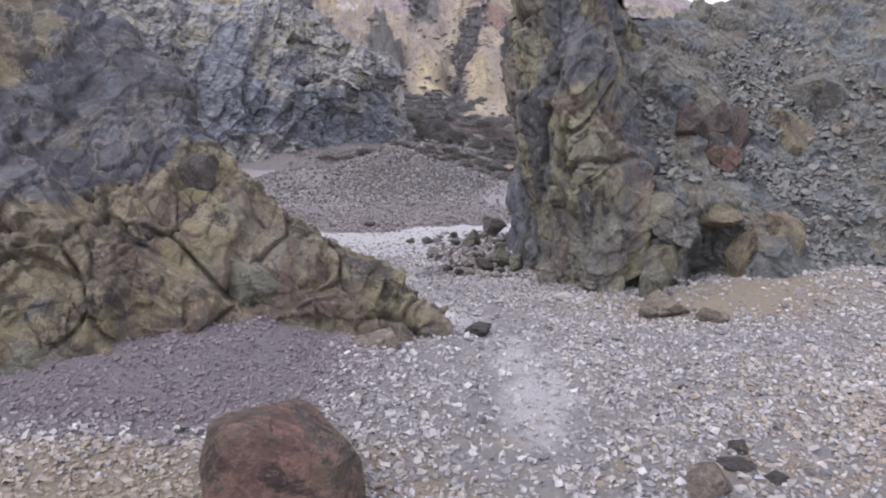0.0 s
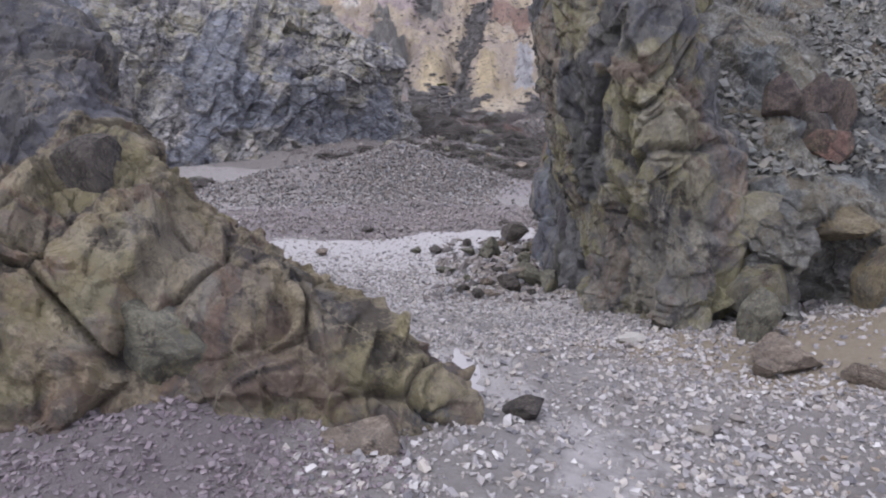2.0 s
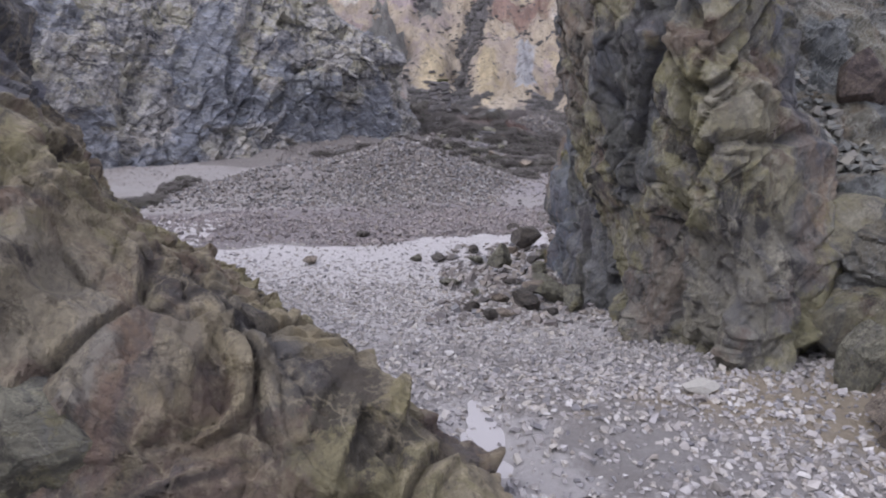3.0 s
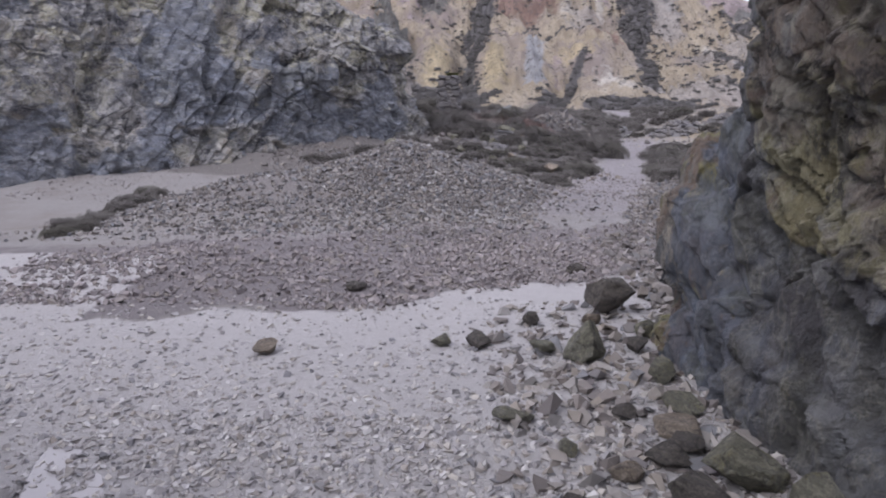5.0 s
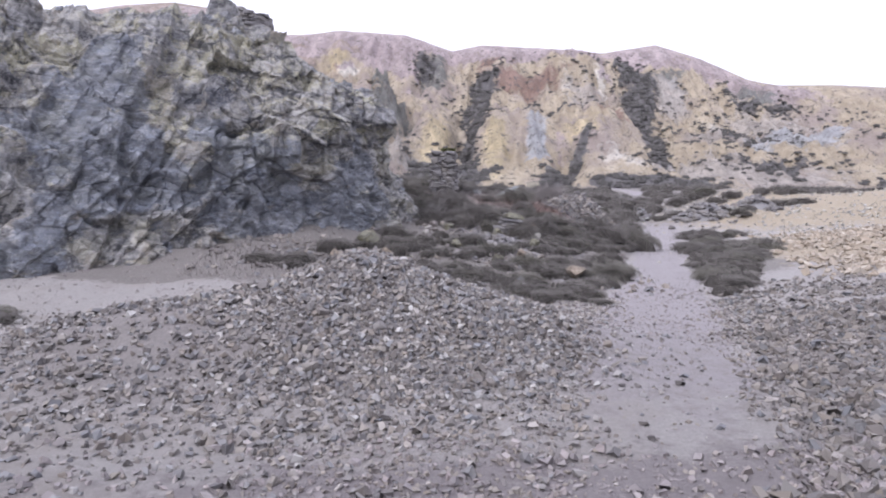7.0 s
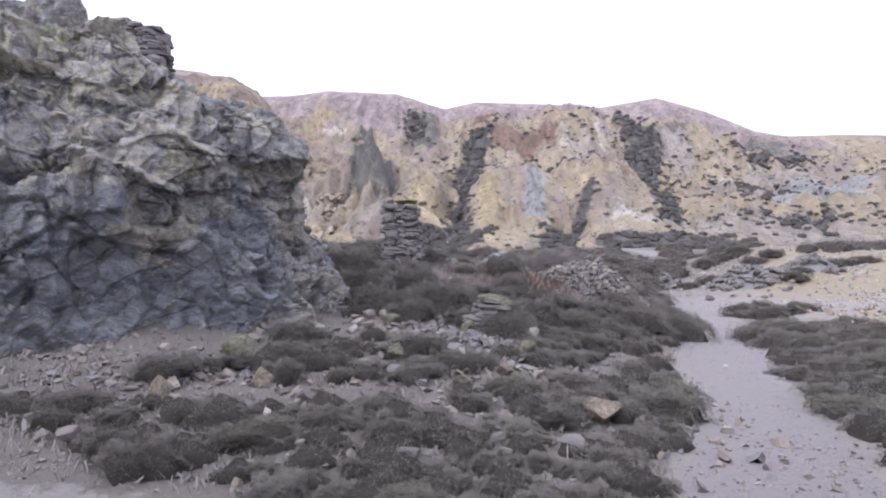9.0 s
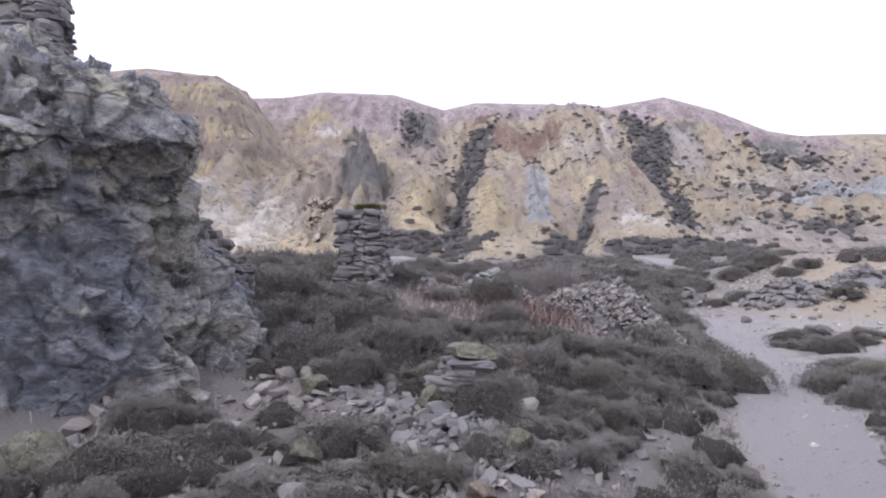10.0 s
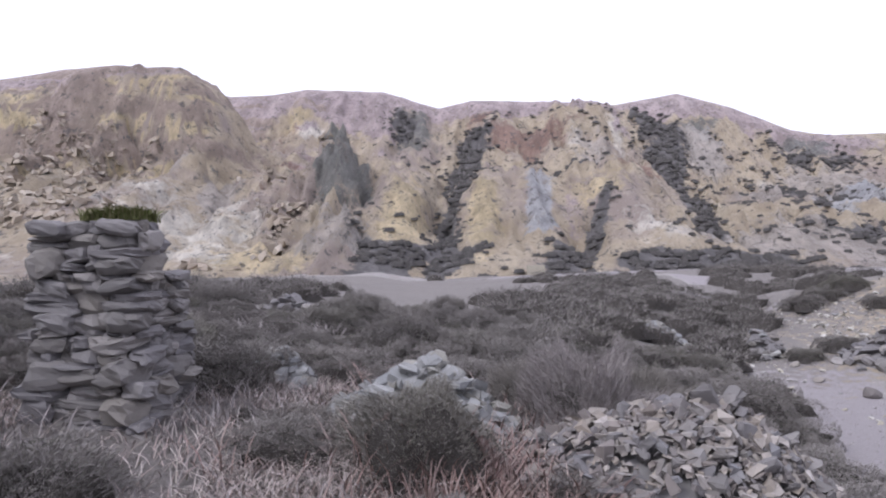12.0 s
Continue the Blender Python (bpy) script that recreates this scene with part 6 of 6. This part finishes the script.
def heath_mass(name, label, n, x0, x1, y0, y1, keep, seed, size, height, sprigs, length, width, ground=land, stems=None):
    """Far heather: many small domes of sprigs in one mass."""
    rng = np.random.default_rng(seed)
    x, y = rng.uniform(x0, x1, n * 6), rng.uniform(y0, y1, n * 6)
    ok = rng.uniform(0, 1, n * 6) < keep(x, y)
    x, y = x[ok][:n], y[ok][:n]
    z = ground(x, y)
    quads = [sprig_quads(sprigs, 0.5, height, seed + k, length, width) for k in range(5)]
    domes = [dome_mesh("tmp", 0.5, height * 0.95, seed + k, HEATHER, (5, 11)) for k in range(1)]
    dome = np.array([v.co[:] for v in domes[0].vertices])
    bpy.data.meshes.remove(domes[0])
    s = size * np.exp(rng.normal(0, 0.3, len(x)).clip(-0.5, 0.45))
    v = np.concatenate([quads[k % 5] * s[k] + np.array((x[k], y[k], z[k])) for k in range(len(x))])
    tagged(new(name, sprig_mesh(name, v, HEATHER)), label, "heather", kind="stuff")
    # Dark domes inside, coloured so that gaps between sprigs read as shade.
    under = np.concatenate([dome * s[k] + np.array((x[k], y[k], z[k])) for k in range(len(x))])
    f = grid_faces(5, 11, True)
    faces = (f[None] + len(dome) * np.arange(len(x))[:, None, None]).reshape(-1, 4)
    tagged(new("heather_stems", mesh_from("heather_stems", under, faces, stems or UNDER, True)), "stem domes inside the far heather, shade put into their dark colour", "heather", kind="stuff")


def mid_heath(x, y):
    wob = n2(x, y, 0.35, 3, 87)
    left = np.interp(y, [40, 43.4, 52, 60, 66], [3.0, 1.7, 1.7, 4.5, 7.0])
    right = np.interp(y, [40, 41, 45, 54, 60, 66], [3.4, 4.4, 8.2, 12, 12, 10.5])
    field = step(x - left + wob, 0, 0.6) * step(right - x + wob, 0, 0.6) * step(y, 40.5, 41.5) * (1 - step(y, 63, 66)) * np.clip(1 - 1.3 * bump(x, y, 6.2, 48.1, 1.0, 1.2), 0, 1)
    strip = 0.45 * step(y, 60, 66) * (1 - step(y, 72, 75)) * step(wob, 0.0, 0.25) * (x > -2)
    side = 0.6 * step(x, 12.6, 14) * step(y, 50, 53) * step(n2(x, y, 0.2, 3, 88), 0.15, 0.4)
    low = 0.9 * (x < -1.5) * step(y, 44, 46) * (1 - step(y, 54, 58)) * step(-x, 3.4, 4.2)
    road = np.exp(-((y - road_mid(x)) / 1.6) ** 2) + np.exp(-((x - lane_mid(y)) / 1.2) ** 2) * (y > 44)
    return np.clip(np.maximum(np.maximum(field, low), np.maximum(strip, side)) - 1.2 * road, 0, 1)


heath_mass("heather_field", "wide dark heather on the flats below the hill", 800, -16, 34, 39, 75, mid_heath, 401, 1.0, 0.34, 420, 0.07, 0.008)


heath_mass("heather_mat", "young heather filling the gaps between bushes", 1150, -8, 12, 24.2, 45, heather_here, 461, 0.5, 0.34, 420, 0.05, 0.006)


def scrub(x, y):
    return np.clip(np.maximum(scrub_mask(x, y), 0.08 * step(n2(x, y, 0.14, 3, 89), -0.05, 0.25) * step(x, -10, -4) + 0.22 * bump(x, y, 31, 100, 7, 9)), 0, 1) * (1 - step(y, 115, 117))


heath_mass("hillside_scrub", "dark heather and scrub in the gullies of the hillside", 2600, -12, 58, 72, 117, scrub, 431, 0.62, 0.34, 24, 0.12, 0.035, hill_height, HILLSTEMS)


def fronds(name, label, pts, length, width, droop, seed, material):
    """Dead stems that rise and bend over, each a tapering bent blade."""
    rng = np.random.default_rng(seed)
    n = len(pts)
    a = rng.uniform(0, 2 * np.pi, n)
    out = np.stack([np.cos(a), np.sin(a), np.zeros(n)], 1)
    side = np.stack([-np.sin(a), np.cos(a), np.zeros(n)], 1)
    ln = length * rng.uniform(0.5, 1.4, n)
    rows = []
    for k, u in enumerate((0.0, 0.4, 0.75, 1.0)):
        c = pts + out * (ln * u ** 1.5 * droop)[:, None]
        c[:, 2] += ln * (u - 0.45 * droop * u * u)
        w = (width * (1.0, 0.9, 0.6, 0.15)[k] * rng.uniform(0.7, 1.3, n))[:, None]
        rows += [c - side * w, c + side * w]
    v = np.stack(rows, 1)
    f = np.array([(0, 1, 3, 2), (2, 3, 5, 4), (4, 5, 7, 6)])
    faces = (f[None] + 8 * np.arange(n)[:, None, None]).reshape(-1, 4)
    tagged(new(name, mesh_from(name, v.reshape(-1, 3), faces, material)), label, "bracken", kind="stuff")


def ruin_clear(x, y):
    return np.clip(1 - 1.5 * bump(x, y, -1.65, 36.15, 0.7, 0.6) - 0.6 * bump(x, y, 1.2, 37, 0.7, 0.4) - bump(x, y, 3.3, 36.3, 1.0, 0.7), 0, 1)


fronds("dead_bracken", "red-brown dead bracken round the fallen walls", strew(5600, -0.4, 3.4, 34.5, 38.6, lambda x, y: ruin_clear(x, y) * (0.8 * bump(x, y, 2.0, 35.7, 0.75, 1.0) + 0.3 * step(n2(x, y, 0.9, 3, 90), 0, 0.4)), 501), 0.36, 0.007, 0.6, 502, RUSTFERN)
fronds("dead_bracken", "tangled brown bracken and stems below the pier", strew(28000, -4.6, 2.6, 34.3, 40.0, lambda x, y: ruin_clear(x, y) * (0.25 + 0.75 * step(n2(x, y, 0.8, 3, 91), -0.2, 0.3)), 503), 0.2, 0.005, 1.05, 504, BRACKEN)
fronds("bare_twigs", "pale leafless twigs standing over the heather", strew(9000, -5.0, 5.0, 34.2, 42.5, lambda x, y: ruin_clear(x, y) * step(n2(x, y, 0.5, 3, 92), -0.2, 0.3), 505), 0.3, 0.005, 0.7, 506, TWIGS)
fronds("bank_grass", "thin dry grass between heather and stones", strew(6000, -7, 5.5, 24.8, 34, lambda x, y: step(path_mid(y) - path_half(y) - x, 0.1, 0.5) * (0.3 + 0.7 * step(n2(x, y, 0.7, 3, 93), 0, 0.4)), 507), 0.14, 0.007, 0.6, 508, TWIGS)
tuft = np.stack([np.random.default_rng(9).uniform(-1.75, -1.25, 1600), np.random.default_rng(10).uniform(35.95, 36.4, 1600), np.full(1600, 3.44)], 1)
fronds("grass_tuft", "green grass and fern growing on the pier top", tuft, 0.14, 0.006, 0.7, 509, GRASS)
for k, (x, y, w, h) in enumerate(((2.75, 37.3, 1.5, 1.6), (3.4, 38.2, 1.4, 1.3), (2.2, 38.0, 1.2, 1.1), (-3.3, 34.6, 1.6, 0.6), (-2.7, 33.6, 1.6, 0.6))):
    shrub = tagged(new("bare_shrub"), "grey leafless shrub of fine twigs among bracken", "shrub", "bare shrubs by the ruin")
    part("stem_tangle", dome_mesh("stem_tangle", 0.45, 0.4, 60 + k, UNDER), shrub, "dome for the stem tangle, shade put into its dark colour")
    part("twig_crown", sprig_mesh("twig_crown", sprig_quads(14000, 0.5, 0.5, 60 + k, 0.11, 0.0022), TWIGS), shrub, "pale grey twigs")
    shrub.matrix_basis = pose(x, y, at(x, y) - 0.06, 0, 0, 50 * k) @ Matrix.Diagonal((w, w * 0.9, h, 1))
